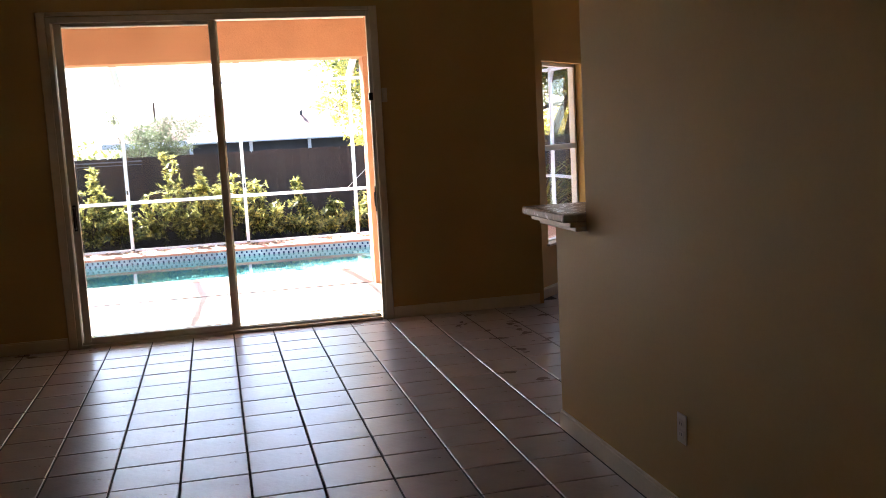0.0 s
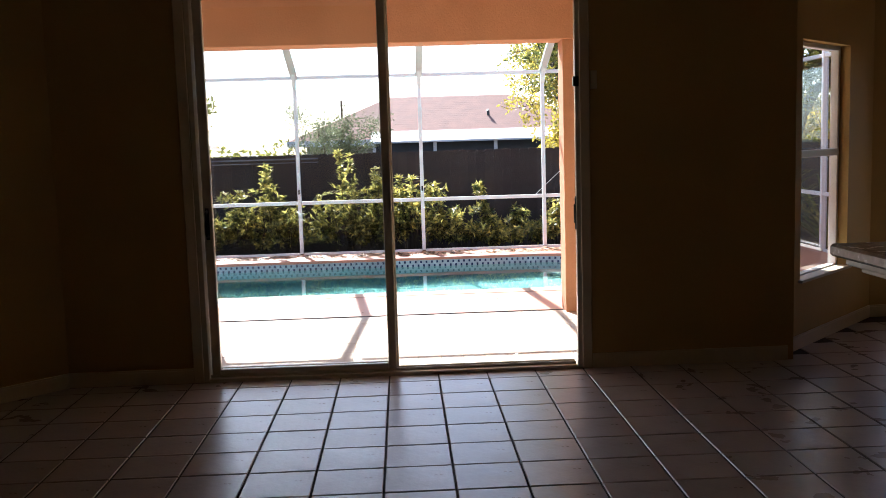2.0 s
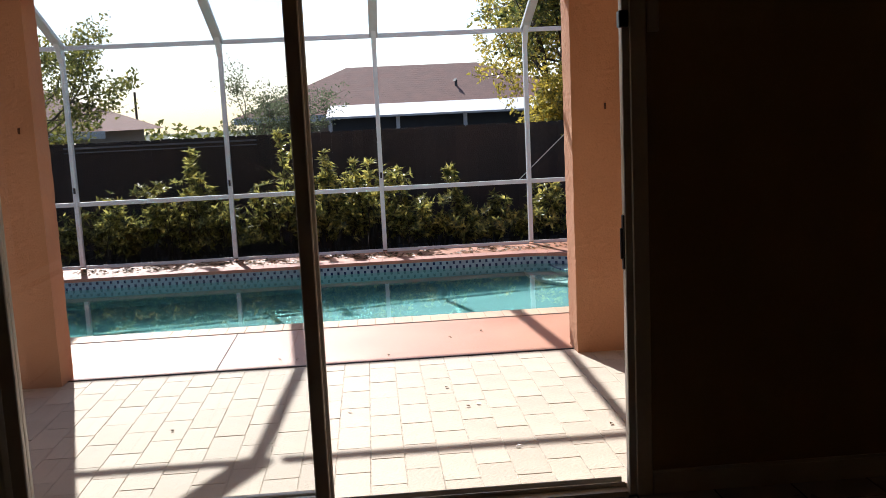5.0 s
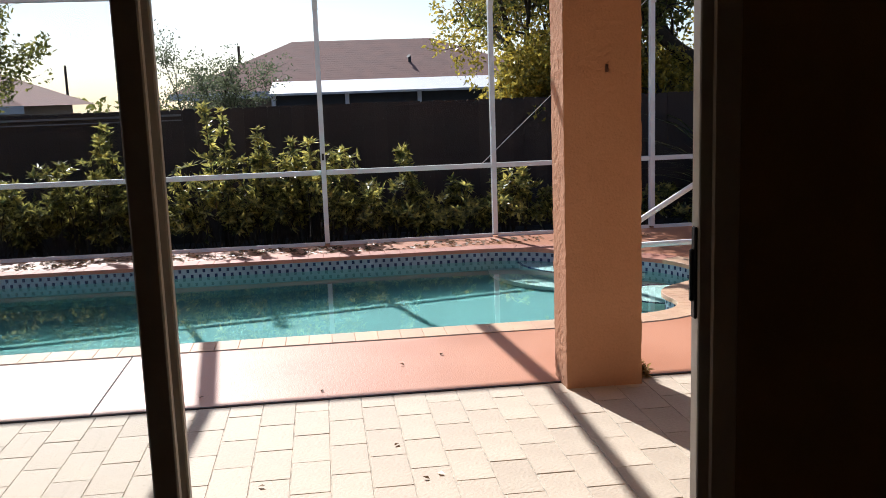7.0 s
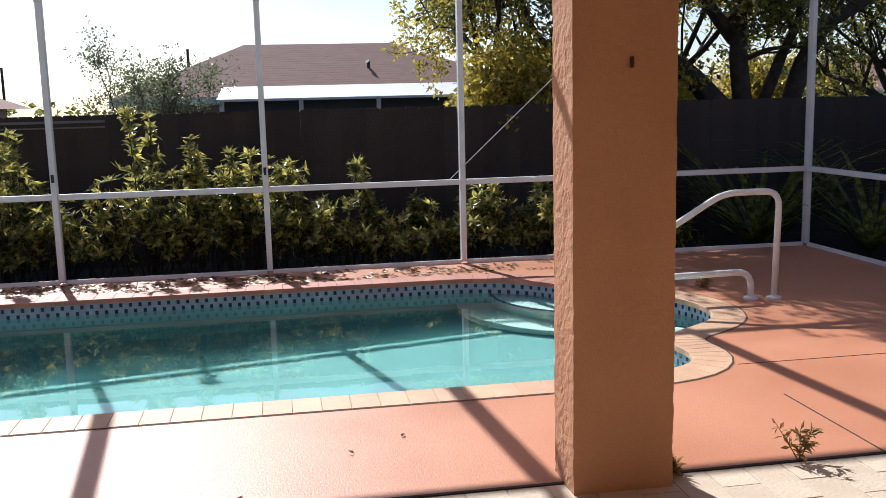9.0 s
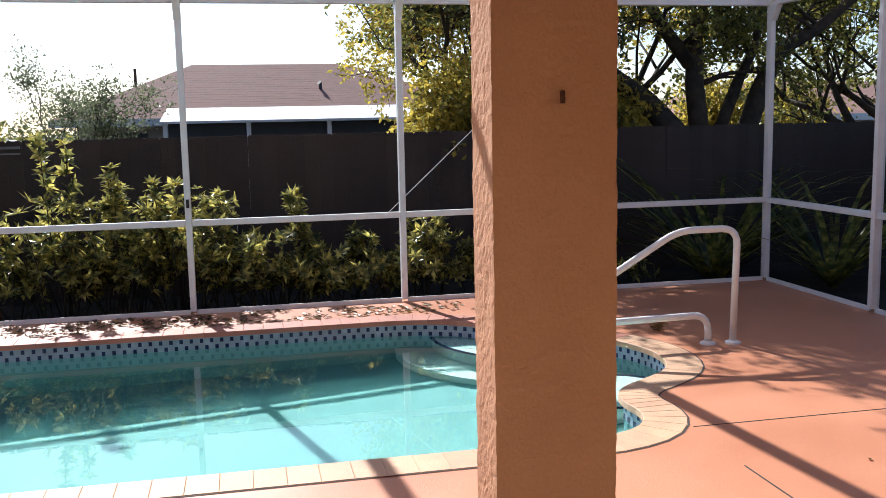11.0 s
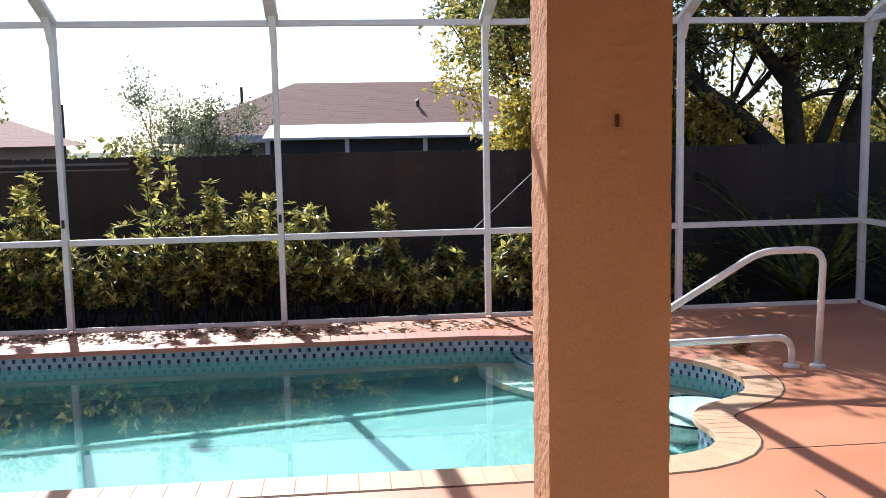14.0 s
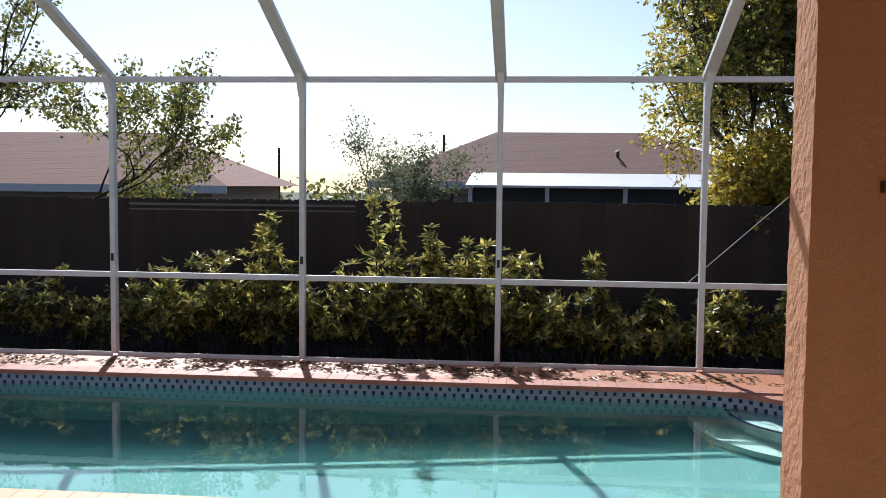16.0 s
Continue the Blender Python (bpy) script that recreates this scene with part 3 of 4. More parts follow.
for y, y2 in zip(YS, YS[1:]):
    for z0, z1 in ((BASE + 0.024, MID - 0.026), (MID + 0.026, EAVE - 0.032)):
        boxes("screen_mesh", [(XS[-1] + 0.014, XS[-1] + 0.0145, y2 + 0.03, y - 0.03, z0, z1)], SCREEN, cage)
for x in XS[2:5]:
    boxes("clip", [(x - 0.012, x + 0.012, FAR - 0.052, FAR - 0.0385, MID + 0.13, MID + 0.20), (x - 0.006, x + 0.006, FAR - 0.062, FAR - 0.052, MID + 0.15, MID + 0.165)], BLACK, cage, 0.002)
tagged(cage, "white aluminium frame of the pool screen enclosure", "enclosure")

# hand rail at the pool steps
rail = empty("pool_handrail", (4.08, 5.66, DECK_Z))


def bend(pts, r=0.1, n=5):
    pts = [Vector(p) for p in pts]
    out = [pts[0]]
    for a, b, c in zip(pts, pts[1:], pts[2:]):
        p, q = b + (a - b).normalized() * r, b + (c - b).normalized() * r
        out += [p.lerp(b, k / n).lerp(b.lerp(q, k / n), k / n) for k in range(n + 1)]
    return out + [pts[-1]]


bm = bmesh.new()
pp = bend([(0, 0, 0), (0.02, 0, 0.80), (-0.42, 0, 0.80), (-1.15, -0.03, 0.38), (-1.5, -0.05, 0.05), (-1.5, -0.05, -0.4)], 0.12)
add_tube(bm, pp, [0.024] * len(pp), 12)
done("grab_tube", bm, WHITE, rail, True)
bm = bmesh.new()
pp = bend([(-0.17, 0.03, 0), (-0.17, 0.03, 0.205), (-1.28, 0.0, 0.20)], 0.12)
add_tube(bm, pp, [0.024] * len(pp), 12)
done("lower_tube", bm, WHITE, rail, True)
for x, y in ((0, 0), (-0.17, 0.03)):
    bm = bmesh.new()
    add_tube(bm, [(x, y, 0), (x, y, 0.012), (x, y, 0.022)], [0.055, 0.052, 0.03], 16)
    done("flange", bm, WHITE, rail)
tagged(rail, "white tubular handrail anchored in the red deck", "handrail")

# ---- fence ----
FY = 9.8
rng = random.Random(4)
fence = empty("wooden_fence", (0, FY, -0.3))
FENCE_TOP = 1.34
dx = 0.145
picks = []
for i in range(3):
    h = FENCE_TOP + 0.3 + rng.uniform(-0.012, 0.012)
    bm = bmesh.new()
    pts = [(0.0005, 0), (dx - 0.0005, 0), (dx - 0.0005, h - 0.02), (dx - 0.015, h), (0.015, h), (0.0005, h - 0.02)]
    fr = [bm.verts.new((x, 0, z)) for x, z in pts]
    bk = [bm.verts.new((x, 0.018, z)) for x, z in pts]
    bm.faces.new(fr), bm.faces.new(bk[::-1])
    for k in range(6):
        bm.faces.new((fr[k], fr[(k + 1) % 6], bk[(k + 1) % 6], bk[k]))
    me = bpy.data.meshes.new("board")
    bmesh.ops.recalc_face_normals(bm, faces=bm.faces[:])
    bm.to_mesh(me)
    bm.free()
    me.materials.append(FENCE)
    picks.append(me)
for i in range(160):
    o = new("board", rng.choice(picks))
    o.parent = fence
    o.location = (-11 + i * dx, rng.uniform(-0.003, 0.003), 0)
boxes("rail", [(-11, 12.2, 0.02, 0.06, 0.35, 0.44), (-11, 12.2, 0.02, 0.06, 1.2, 1.29)], FENCE, fence)
boxes("cap_rail", [(-3.9, -1.3, -0.03, -0.005, 1.555, 1.58), (-3.9, -1.3, -0.022, -0.005, 1.50, 1.515)], material("grey_pipe", (0.2, 0.2, 0.2), 0.6, 0.1, 8), fence)
tagged(fence, "dark weathered wooden board fence behind the shrubs", "fence")
side = empty("wooden_fence", (8.6, 0, -0.3))
for i in range(86):
    o = new("board", rng.choice(picks))
    o.parent = side
    o.location, o.rotation_euler = (0, -2.7 + i * dx, 0), (0, 0, radians(90))
tagged(side, "dark weathered wooden board fence along the side yard", "fence")


# ---- plants ----
def whorl(bm, rng, p, axis, size, n):
    """A ring of drooping pointed leaves round a shoot's tip."""
    side = axis.cross(Vector((0.3, 0.8, 0.52))).normalized()
    other = axis.cross(side)
    turn = rng.uniform(0, 6.3)
    for q in range(n):
        a = turn + 2 * math.pi * q / n + rng.uniform(-0.25, 0.25)
        out = side * math.cos(a) + other * math.sin(a)
        dr = (out + axis * rng.uniform(0.0, 0.7)).normalized()
        leaf(bm, p, dr, axis, size * rng.uniform(0.7, 1.25), size * rng.uniform(0.16, 0.23))


def shrub(x, y, w, h, d, n, seed, mat=LEAF_SHRUB, size=0.11, z=-0.30, spires=0):
    """Stems fanning out of the ground; shoots along them end in whorls of pointed leaves, with gaps between."""
    rng = random.Random(seed)
    top = empty("shrub", (x, y, z))
    stems, leaves = bmesh.new(), bmesh.new()
    for k in range(n):
        spire = k < spires
        u = rng.uniform(-1, 1)
        base = Vector((u * w * 0.3, rng.uniform(-0.3, 0.3) * d, 0))
        hh = h * (rng.uniform(0.42, 0.93) * (1 - 0.4 * abs(u) ** 2) if not spire else rng.uniform(0.9, 1.02))
        tip = Vector((u * w * (0.6 if not spire else 0.3) + rng.uniform(-0.12, 0.12), rng.uniform(-0.5, 0.5) * d, hh))
        mid = base.lerp(tip, 0.5) + Vector((rng.uniform(-0.1, 0.1), rng.uniform(-0.08, 0.08), 0.05))
        add_tube(stems, [base, mid, tip], [0.008, 0.006, 0.003], 4)
        whorl(leaves, rng, tip, (tip - mid).normalized(), size, 8)
        for j in range(6 if not spire else 14):
            f = rng.uniform(0.36, 1.0) if not spire else 0.5 + 0.5 * j / 14
            p = base.lerp(mid, f * 2) if f < 0.5 else mid.lerp(tip, f * 2 - 1)
            axis = (rnd_dir(rng, -0.2) + Vector((0, -0.15, 0.45))).normalized()
            q = p + axis * rng.uniform(0.04, 0.16 if not spire else 0.06)
            add_tube(stems, [p, q], [0.003, 0.002], 3)
            whorl(leaves, rng, q, axis, size * rng.uniform(0.7, 1.1), rng.randrange(5, 9))
    done("stem", stems, TWIG, top)
    done("foliage", leaves, mat, top)["kind"] = "stuff"
    return tagged(top, "leafy yellow-green shrub in front of the fence", "shrub", "shrubs along the fence")


for i, (x, w, h, n, sp) in enumerate(((-5.6, 1.5, 1.0, 36, 0), (-4.3, 1.2, 0.95, 32, 0), (-3.25, 0.9, 0.98, 26, 1), (-2.6, 0.9, 0.95, 30, 0), (-2.2, 0.75, 1.45, 36, 3), (-1.7, 0.6, 0.98, 18, 1), (-1.3, 0.5, 0.95, 6, 1), (-0.85, 0.7, 1.25, 24, 0), (-0.74, 0.2, 1.72, 2, 2), (-0.3, 0.7, 1.38, 32, 2), (0.2, 0.75, 1.36, 34, 2), (0.62, 0.5, 1.16, 9, 2), (1.1, 0.8, 0.84, 28, 0), (1.27, 0.2, 1.08, 3, 2), (1.85, 0.9, 0.76, 26, 0), (2.5, 0.8, 0.8, 24, 1), (3.2, 0.9, 0.82, 22, 1), (4.2, 0.9, 0.6, 10, 0))):
    shrub(x, 8.72, w, h, 0.75, n, 20 + i, spires=sp)


def tree(name, x, y, z, h, spread, stems, depth, seed, mat, label, leaf_size, per, lean=0.0, thick=0.16, clump=0.35, bark=BARK, start=0.28, reach=99.0):
    """Forking tapered limbs; clumps of leaves scattered round the outer twigs."""
    rng = random.Random(seed)
    top = empty(name, (x, y, z))
    wood, leaves = bmesh.new(), bmesh.new()

    def grow(p, d, length, r, level):
        if p.x + d.x * length < -reach:
            d = Vector((abs(d.x), d.y, d.z))
        pts, q, dd = [p], p, d
        for k in range(4):
            dd = (dd + rnd_dir(rng) * 0.22 + Vector((0, 0, 0.05))).normalized()
            q = q + dd * length / 4
            pts.append(q)
        add_tube(wood, pts, [r * (1 - 0.13 * k) for k in range(5)], 7 if level < 2 else 5 if level < 3 else 4)
        if level >= depth - 1:
            for k in range(per):
                c = pts[rng.randrange(1, 5)] + rnd_dir(rng) * rng.uniform(0.02, clump)
                if c.x < -reach:
                    continue
                for s in range(10):
                    leaf(leaves, c + rnd_dir(rng) * rng.uniform(0.02, 0.16), rnd_dir(rng, -0.8), rnd_dir(rng, 0.0), leaf_size * rng.uniform(0.45, 0.95), leaf_size * rng.uniform(0.15, 0.26))
        if level < depth:
            for k in range(3 if level else 2 + (depth > 3)):
                nd = (dd + rnd_dir(rng, -0.3) * (0.85 + 0.1 * level)).normalized()
                grow(pts[-1] if k < 2 else pts[rng.randrange(2, 4)], nd, length * rng.uniform(0.62, 0.82), r * 0.52, level + 1)

    for k in range(stems):
        a = lean + (k - (stems - 1) / 2) * spread
        grow(Vector((0.12 * (k - (stems - 1) / 2), 0.05 * (-1) ** k, 0)), Vector((math.sin(a), rng.uniform(-0.15, 0.15), math.cos(a))).normalized(), h * start, thick * rng.uniform(0.8, 1.1), 0)
    done("trunk", wood, bark, top, True)
    done("foliage", leaves, mat, top)["kind"] = "stuff"
    return tagged(top, label, "tree")


def limbed_tree(x, y, z, seed):
    """A short trunk that forks behind the fence into heavy crooked limbs, each breaking into twigs with open clumps of leaves."""
    rng = random.Random(seed)
    top = empty("oak_tree", (x, y, z))
    wood, leaves = bmesh.new(), bmesh.new()

    def twigs(p, d, length, r, level):
        pts, q, dd = [p], p, d
        for k in range(3):
            dd = (dd + rnd_dir(rng) * 0.3).normalized()
            q = q + dd * length / 3
            pts.append(q)
        add_tube(wood, pts, [r, r * 0.85, r * 0.7, r * 0.5], 5 if level < 1 else 4)
        if level >= 1:
            for k in range(3):
                c = pts[rng.randrange(1, 4)] + rnd_dir(rng) * rng.uniform(0.02, 0.25)
                for m in range(7):
                    leaf(leaves, c + rnd_dir(rng) * rng.uniform(0.02, 0.17), rnd_dir(rng, -0.8), rnd_dir(rng, 0.0), rng.uniform(0.06, 0.12), rng.uniform(0.018, 0.03))
        if level < 2:
            for k in range(3):
                twigs(pts[rng.randrange(1, 4)], (dd + rnd_dir(rng, -0.5) * 0.95).normalized(), length * rng.uniform(0.55, 0.8), r * 0.5, level + 1)

    def limb(pts, r0, r1, shoots, start=0.3):
        pts = bend([Vector(p) for p in pts], 0.12, 3)
        n = len(pts)
        add_tube(wood, pts, [(r0 + (r1 - r0) * k / (n - 1)) * (1 + 0.12 * noise.noise(Vector(pts[k]) * 3)) for k in range(n)], 9)
        for k in range(shoots):
            p = pts[rng.randrange(int(n * start), n)]
            twigs(Vector(p), (rnd_dir(rng, -0.35) + Vector((0, 0, 0.25))).normalized(), rng.uniform(0.6, 1.1), r1 * 0.5, 0)

    limb([(0, 0, 0), (0.02, 0, 0.9), (0.0, 0, 1.5)], 0.24, 0.2, 0)
    limb([(0, 0, 1.3), (-0.62, 0.1, 1.95), (-1.1, 0.05, 2.27), (-1.45, -0.1, 2.56), (-1.9, -0.2, 2.75), (-2.6, -0.3, 3.3)], 0.15, 0.05, 7)
    limb([(-1.1, 0.05, 2.27), (-1.32, 0.1, 2.7), (-1.6, 0.2, 3.0), (-1.9, 0.2, 3.8)], 0.07, 0.035, 5)
    limb([(0.08, 0, 1.4), (0.0, 0.05, 2.2), (0.03, 0.1, 2.62), (0.1, 0.1, 3.3), (0.05, 0, 4.4), (0.3, 0, 5.4)], 0.13, 0.05, 9, 0.45)
    limb([(-0.06, 0.05, 2.4), (-0.45, -0.1, 2.78), (-0.75, -0.2, 3.15), (-1.2, -0.3, 4.1), (-1.5, -0.3, 5.0)], 0.09, 0.04, 8)
    limb([(0.3, 0, 1.5), (0.64, 0.1, 2.2), (0.86, 0.1, 2.6), (1.0, 0.2, 3.6)], 0.08, 0.035, 7)
    limb([(0.15, 0, 1.2), (0.66, -0.05, 1.5), (0.83, -0.1, 2.1), (1.1, -0.1, 2.55), (1.6, -0.2, 2.85), (2.5, -0.3, 3.6)], 0.15, 0.06, 7, 0.5)
    # long limbs to the left, mostly above view, added to shade the right-hand deck
    limb([(-0.75, -0.2, 3.15), (-1.6, -0.2, 3.9), (-2.5, -0.1, 4.4), (-3.5, 0.0, 4.7)], 0.07, 0.04, 16)
    limb([(0.1, 0.1, 3.3), (-1.0, 0.3, 4.6), (-2.0, 0.4, 5.4), (-3.0, 0.4, 5.8)], 0.08, 0.04, 14)
    limb([(-1.9, 0.2, 3.8), (-2.6, 0.1, 4.1), (-3.4, -0.2, 3.9)], 0.05, 0.035, 9)
    limb([(-1.45, -0.1, 2.56), (-2.2, -0.2, 3.2), (-3.0, -0.2, 3.5), (-3.9, -0.1, 3.7)], 0.05, 0.035, 13, 0.45)
    limb([(-1.9, -0.2, 2.75), (-2.8, 0.2, 3.0), (-3.6, 0.3, 3.1)], 0.045, 0.03, 11, 0.4)
    limb([(-0.66, 0.1, 1.92), (-1.0, 0, 1.78), (-1.35, -0.1, 1.66)], 0.05, 0.025, 3, 0.5)
    limb([(0.1, 0.05, 2.15), (0.42, 0.0, 2.28), (0.9, 0.0, 2.3)], 0.04, 0.02, 3)
    done("trunk", wood, BARK, top, True)
    done("foliage", leaves, LEAF_TREE, top)["kind"] = "stuff"
    tagged(top, "spreading tree with heavy dark crooked limbs behind the fence", "tree")


limbed_tree(6.38, 10.8, -0.32, 3)
tree("golden_tree", 4.3, 11.3, -0.32, 4.9, 0.42, 4, 4, 12, LEAF_GOLD, "tree with yellowing leaves behind the fence", 0.115, 11, 0.0, 0.05, 0.6, start=0.19, reach=2.05)
tree("golden_tree", 4.3, 11.9, -0.32, 9.0, 0.22, 4, 4, 14, LEAF_GOLD, "tall tree with yellowing leaves behind the fence", 0.12, 12, 0.05, 0.09, 0.75, start=0.27, reach=2.0)
tree("green_tree", 10.2, 11.4, -0.32, 7.0, 0.4, 3, 4, 23, LEAF_TREE, "dense green tree beyond the side fence", 0.12, 3, 0.0, 0.12, 0.6, start=0.24)
tree("golden_tree", 9.4, 15.0, -0.32, 4.4, 0.5, 4, 4, 29, LEAF_GOLD, "tree with yellowing leaves behind the fence", 0.12, 3, -0.1, 0.05, 0.6, start=0.2)
tree("bare_tree", -8.3, 11.8, -0.32, 8.4, 0.5, 4, 4, 8, LEAF_TREE, "sparse tree with thin twigs behind the fence", 0.11, 5, 0.32, 0.08, 0.2, start=0.25)
tree("small_tree", -1.75, 14.5, -0.32, 3.55, 0.12, 3, 3, 6, LEAF_PALE, "small pale green tree behind the fence", 0.075, 8, 0.0, 0.035, 0.28, start=0.3)


def strap_plant(x, y, n, seed, size):
    rng = random.Random(seed)
    bm = bmesh.new()
    for k in range(n):
        a = rng.uniform(0, 2 * math.pi)
        out = Vector((math.cos(a), math.sin(a), 0))
        s = Vector((-out.y, out.x, 0))
        L = size * rng.uniform(0.7, 1.2)
        rise = rng.uniform(0.55, 1.3)
        prev = None
        for j in range(6):
            f = j / 5
            p = out * L * 0.75 * f + Vector((0, 0, L * rise * (f - 0.55 * f * f)))
            w = 0.03 * (1 - f ** 2) + 0.002
            row = (bm.verts.new(p - s * w), bm.verts.new(p + s * w))
            if prev:
                bm.faces.new((*prev, row[1], row[0]))
            prev = row
    ob = done("strap_leaf_plant", bm, LEAF_TREE)
    ob.location = (x, y, -0.3)
    return tagged(ob, "clump of long strap-shaped green leaves in the bed", "plant")


strap_plant(5.6, 8.75, 80, 2, 2.1)
strap_plant(6.6, 8.2, 60, 5, 1.9)
strap_plant(-5.2, 8.4, 40, 6, 0.9)


def weed(x, y, h, seed):
    rng = random.Random(seed)
    bm = bmesh.new()
    for k in range(5):
        d = Vector((rng.uniform(-0.7, 0.7), rng.uniform(-0.5, 0.5), 1)).normalized()
        tip = d * h * rng.uniform(0.6, 1)
        add_tube(bm, [(0, 0, 0), tip * 0.5, tip], [0.003, 0.002, 0.001], 4)
        for j in range(16):
            leaf(bm, tip * rng.uniform(0.2, 1), rnd_dir(rng, -0.3), rnd_dir(rng, 0), 0.05, 0.008)
    ob = done("weed", bm, LEAF_WEED)
    ob.location = (x, y, DECK_Z - 0.005)
    tagged(ob, "small dry weed growing from the deck joint", "weed", "weeds")


weed(2.57, 2.72, 0.21, 1)
weed(2.0, 2.70, 0.09, 2)
weed(3.75, 6.15, 0.12, 3)

# fallen leaves on the far deck strip, the deck and the patio
bm = bmesh.new()
rng = random.Random(9)
for k in range(1500):
    x, y = rng.uniform(-4.5, 3.7), rng.uniform(7.32, 7.8)
    if noise.noise(Vector((x * 2, y * 3, 0))) > -0.12:
        leaf(bm, Vector((x, y, DECK_Z + 0.004)), Vector((rng.uniform(-1, 1), rng.uniform(-1, 1), 0.05)).normalized(), Vector((0, 0, 1)), 0.06, 0.016)
for k in range(26):
    leaf(bm, Vector((rng.uniform(-2, 4.5), rng.uniform(0.6, 3.7), DECK_Z + 0.004)), Vector((rng.uniform(-1, 1), rng.uniform(-1, 1), 0.1)).normalized(), Vector((0, 0, 1)), 0.035, 0.011)
tagged(done("fallen_leaves", bm, LEAF_DRY), "scattered dry fallen leaves on the deck", "leaves", kind="stuff")

# ---- neighbouring house ----
def neighbour(x0, x1, y0, y1, ridge_x0, ridge_x1, eave_z, ridge_z, name="neighbour_house", patio=True):
    h = empty(name, ((x0 + x1) / 2, y0, -0.3))
    ox = (x0 + x1) / 2
    boxes("wall", [(x0 + 0.5 - ox, x1 - 0.5 - ox, 0.5, y1 - y0 - 0.5, 0, eave_z + 0.3)], HOUSE, h)
    bm = bmesh.new()
    ym = (y0 + y1) / 2 - y0
    rows = 22
    e = [(x0 - ox, 0, eave_z), (x1 - ox, 0, eave_z), (x1 - ox, y1 - y0, eave_z), (x0 - ox, y1 - y0, eave_z)]
    r = [(ridge_x0 - ox, ym, ridge_z), (ridge_x1 - ox, ym, ridge_z)]
    quads = ((e[0], e[1], r[1], r[0]), (e[2], e[3], r[0], r[1]), (e[1], e[2], r[1], r[1]), (e[3], e[0], r[0], r[0]))
    for a, b, c, d in quads:
        a, b, c, d = (Vector(q) + Vector((0, 0, 0.3)) for q in (a, b, c, d))
        for k in range(rows):
            f, g = k / rows, (k + 1) / rows
            up = Vector((0, 0, 0.0012))
            lo1, lo2, hi1, hi2 = a.lerp(d, f) + up, b.lerp(c, f) + up, a.lerp(d, g), b.lerp(c, g)
            q = [bm.verts.new(p) for p in (lo1, lo2, hi2, hi1)]
            bm.faces.new(q)
            s = [bm.verts.new(p) for p in (lo1 - up, lo2 - up, lo2, lo1)]
            bm.faces.new(s)
    bmesh.ops.dissolve_degenerate(bm, edges=bm.edges[:], dist=0.0005)
    done("roof", bm, SHINGLE, h)
    add = [(x0 - ox, x1 - ox, -0.03, 0.0, eave_z + 0.14, eave_z + 0.31)]
    boxes("fascia", add, WHITE, h)
    if patio:
        bm = bmesh.new()
        add_box(bm, -0.75 - ox, 5.6 - ox, -1.9, 0.4, 0, 0.05)
        for v in bm.verts:
            v.co.z += eave_z + 0.18 + (v.co.y + 1.9) * 0.13
        done("patio_roof", bm, WHITE, h)
        boxes("patio_screen", [(-0.6 - ox, 5.5 - ox, -1.7, -1.66, 0, eave_z + 0.19)], DARK, h)
        for q in (-0.7, 0.95, 2.6, 4.2, 5.4):
            boxes("patio_post", [(q - ox, q + 0.09 - ox, -1.80, -1.71, 0, eave_z + 0.19)], WHITE, h)
        boxes("window", [(-2.0 - ox, -1.2 - ox, 0.46, 0.5, 0.9, eave_z)], DARK, h)
        bm = bmesh.new()
        add_tube(bm, [(2.75 - ox, 1.35, eave_z + 0.9), (2.75 - ox, 1.35, eave_z + 1.06), (2.72 - ox, 1.32, eave_z + 1.1)], [0.04, 0.04, 0.06], 8)
        done("roof_vent", bm, DARK, h)
    return h


tagged(neighbour(-3.2, 7.0, 21.5, 27.0, -0.27, 3.5, 1.60, 2.92), "neighbouring house with a brown hipped shingle roof", "house")
tagged(neighbour(-17, -5.8, 19.0, 25.5, -14, -8.6, 1.45, 2.75, patio=False), "distant house with a grey-brown hipped roof", "house")
tagged(neighbour(11.5, 21.0, 20.5, 27, 14.0, 18.0, 1.4, 2.3, patio=False), "neighbouring house with a brown hipped shingle roof", "house")
bm = bmesh.new()
for x, y, h in ((-7.65, 30, 2.7), (-2.0, 28, 3.05)):
    add_tube(bm, [(x, y, -2.0), (x, y, h)], [0.06, 0.04], 6)
tagged(done("utility_pole", bm, BARK), "thin distant wooden utility poles", "pole")

# distant belt of trees closing the horizon
bm = bmesh.new()
rng = random.Random(31)
for k in range(7000):
    a = rng.uniform(0, 2 * math.pi)
    r = rng.uniform(75, 95)
    p = Vector((r * math.sin(a), r * math.cos(a), rng.uniform(-2, 1.0 + 2.2 * abs(noise.noise(Vector((a * 9, 0, 0)))))))
    for s in range(3):
        leaf(bm, p, rnd_dir(rng), rnd_dir(rng), rng.uniform(0.35, 0.8), rng.uniform(0.12, 0.28))
tagged(done("far_woods", bm, LEAF_TREE), "distant dark green belt of trees", "trees", kind="stuff")

# ---- pieces of the floors ----
def piece_mesh(name, w, d, h, mat, bev):
    bm = bmesh.new()
    add_box(bm, -w / 2, w / 2, -d / 2, d / 2, -h, 0, 0)
    bmesh.ops.bevel(bm, geom=[e for e in bm.edges if e.verts[0].co.z > -1e-6 and e.verts[1].co.z > -1e-6], offset=bev, segments=1, affect="EDGES")
    me = bpy.data.meshes.new(name)
    bmesh.ops.recalc_face_normals(bm, faces=bm.faces[:])
    bm.to_mesh(me)
    bm.free()
    me.materials.append(mat)
    return me


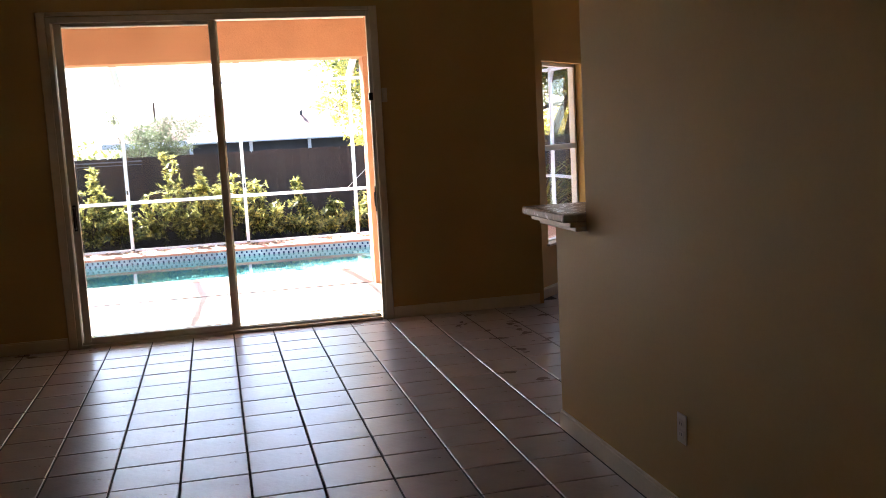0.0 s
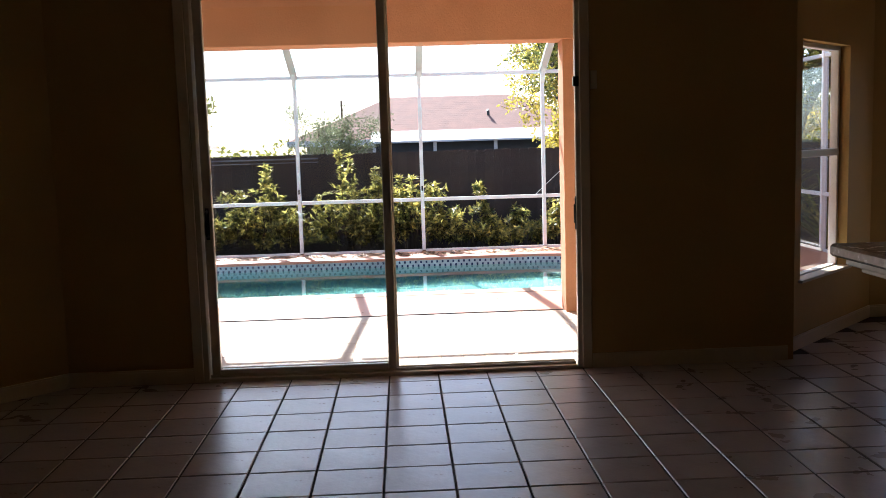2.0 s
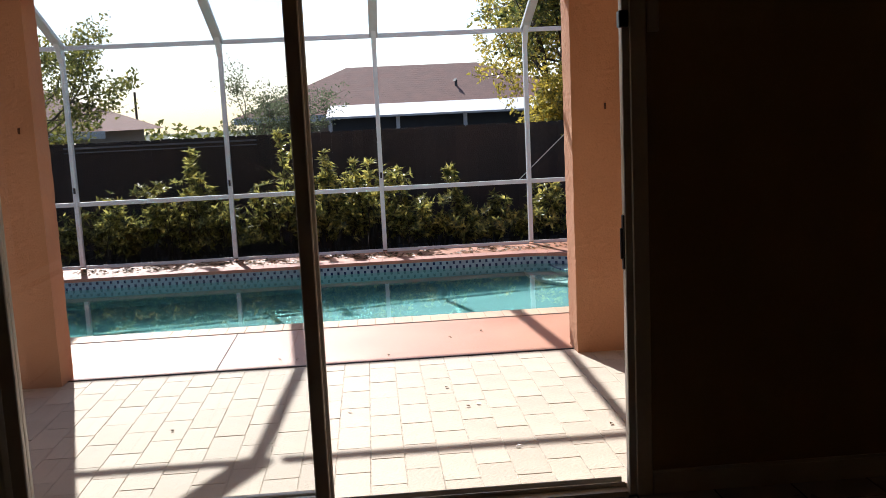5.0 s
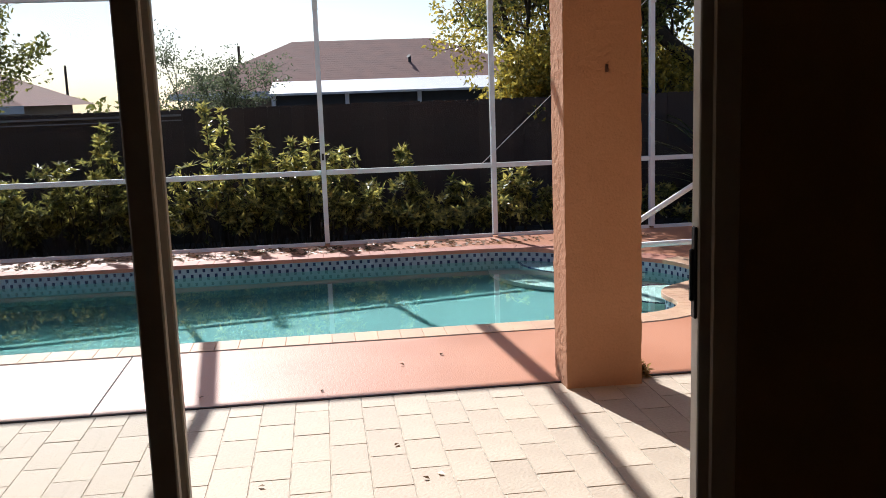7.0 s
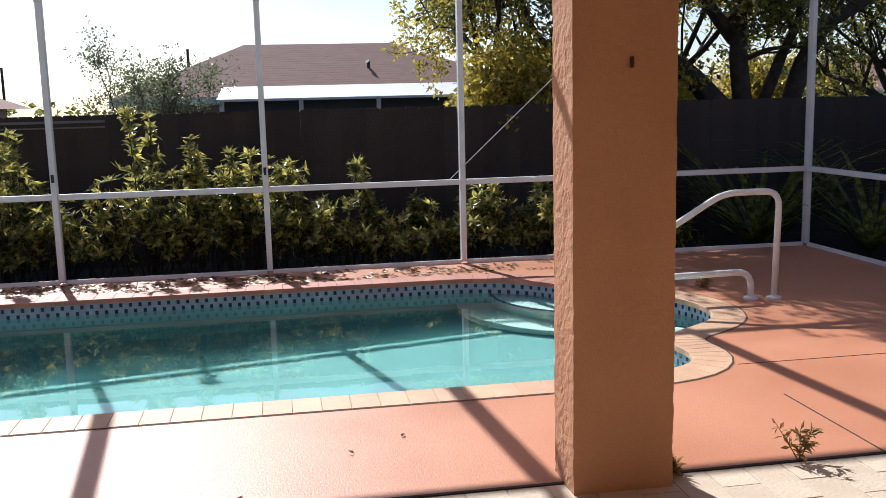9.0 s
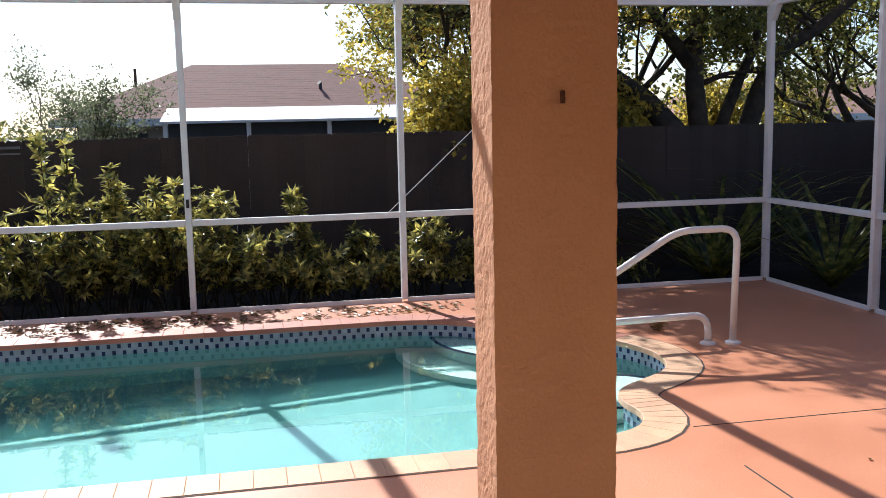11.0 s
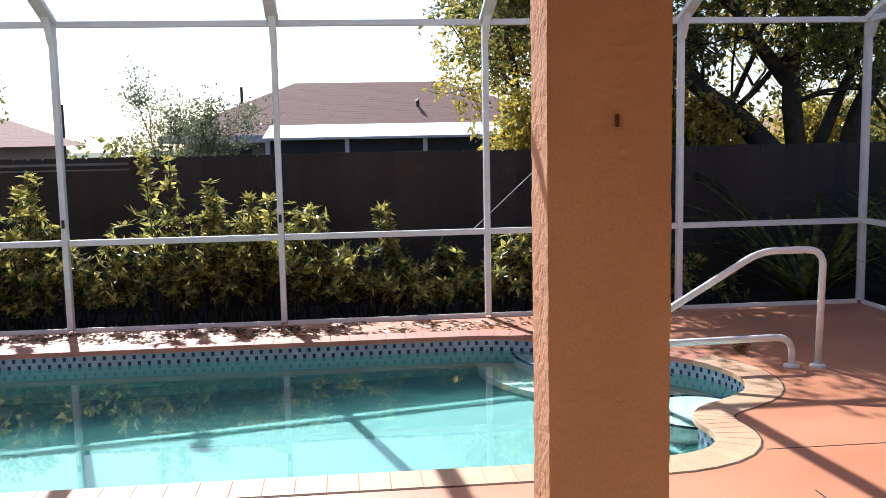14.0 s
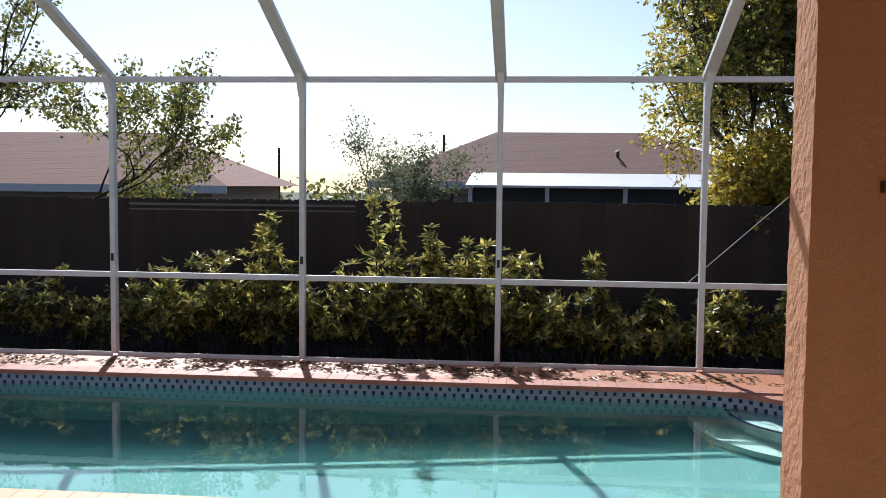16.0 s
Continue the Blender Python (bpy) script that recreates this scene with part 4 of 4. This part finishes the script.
rng = random.Random(77)
tile_me = piece_mesh("tile", P - 0.010, P - 0.010, 0.012, TILE, 0.003)
rest = bmesh.new()
for i in range(-11, 19):
    for j in range(-5, 30):
        cx, cy = -0.035 + (i + 0.5) * P, -0.18 - (j + 0.5) * P
        nook = j < 0
        if not (-3.3 < cx < 5.5 and -9.4 < cy < 1.1) or (nook and (cx < 2.45 or cy + 0.04 > cx - 2.46)):
            continue
        tz = rng.uniform(0, 0.0012)
        if -1.9 < cx < 1.5 and j < 27 and not nook:
            o = new("tile", tile_me)
            o.parent = floor
            o.location, o.rotation_euler = (cx, cy, tz), (rng.uniform(-0.002, 0.002), rng.uniform(-0.002, 0.002), 0)
        else:
            n0 = len(rest.verts)
            rest.from_mesh(tile_me)
            rest.verts.ensure_lookup_table()
            for v in rest.verts[n0:]:
                v.co += Vector((cx, cy, tz))
# cut tiles along the door
for i in range(-7, 4):
    add_box(rest, -0.035 + i * P + 0.005, -0.035 + (i + 1) * P - 0.005, -0.175, -0.022, -0.01, 0.0)
for i in range(4, 8):
    add_box(rest, -0.035 + i * P + 0.005, -0.035 + (i + 1) * P - 0.005, -0.175, -0.016, -0.01, 0.0)
tagged(done("outer_tiles", rest, TILE, floor), kind="stuff")

PW, PL = 0.165, 0.33
pav_me = piece_mesh("paver", PW - 0.005, PL - 0.005, 0.03, PAVER, 0.0015)
rest = bmesh.new()
for i in range(-22, 21):
    for j in range(-1, 9):
        cx = (i + 0.5) * PW
        y0 = 2.713 - (j + 1) * PL + (PL / 2 if i % 2 else 0)
        y1 = y0 + PL
        a, b = max(y0, 0.185), min(y1, 2.713)
        if b - a < 0.03 or cx < -3.5 or cx > 3.3:
            continue
        tz = DECK_Z + rng.uniform(-0.001, 0.001)
        if abs(b - a - PL) < 1e-6 and -2.0 < cx < 3.0:
            o = new("paver", pav_me)
            o.parent = lanai
            o.location, o.rotation_euler = (cx, (a + b) / 2, tz), (0, 0, rng.uniform(-0.008, 0.008))
        else:
            add_box(rest, cx - PW / 2 + 0.0035, cx + PW / 2 - 0.0035, a + 0.0035, b - 0.0035, DECK_Z - 0.03, tz)
tagged(done("edge_pavers", rest, PAVER, lanai), kind="stuff")
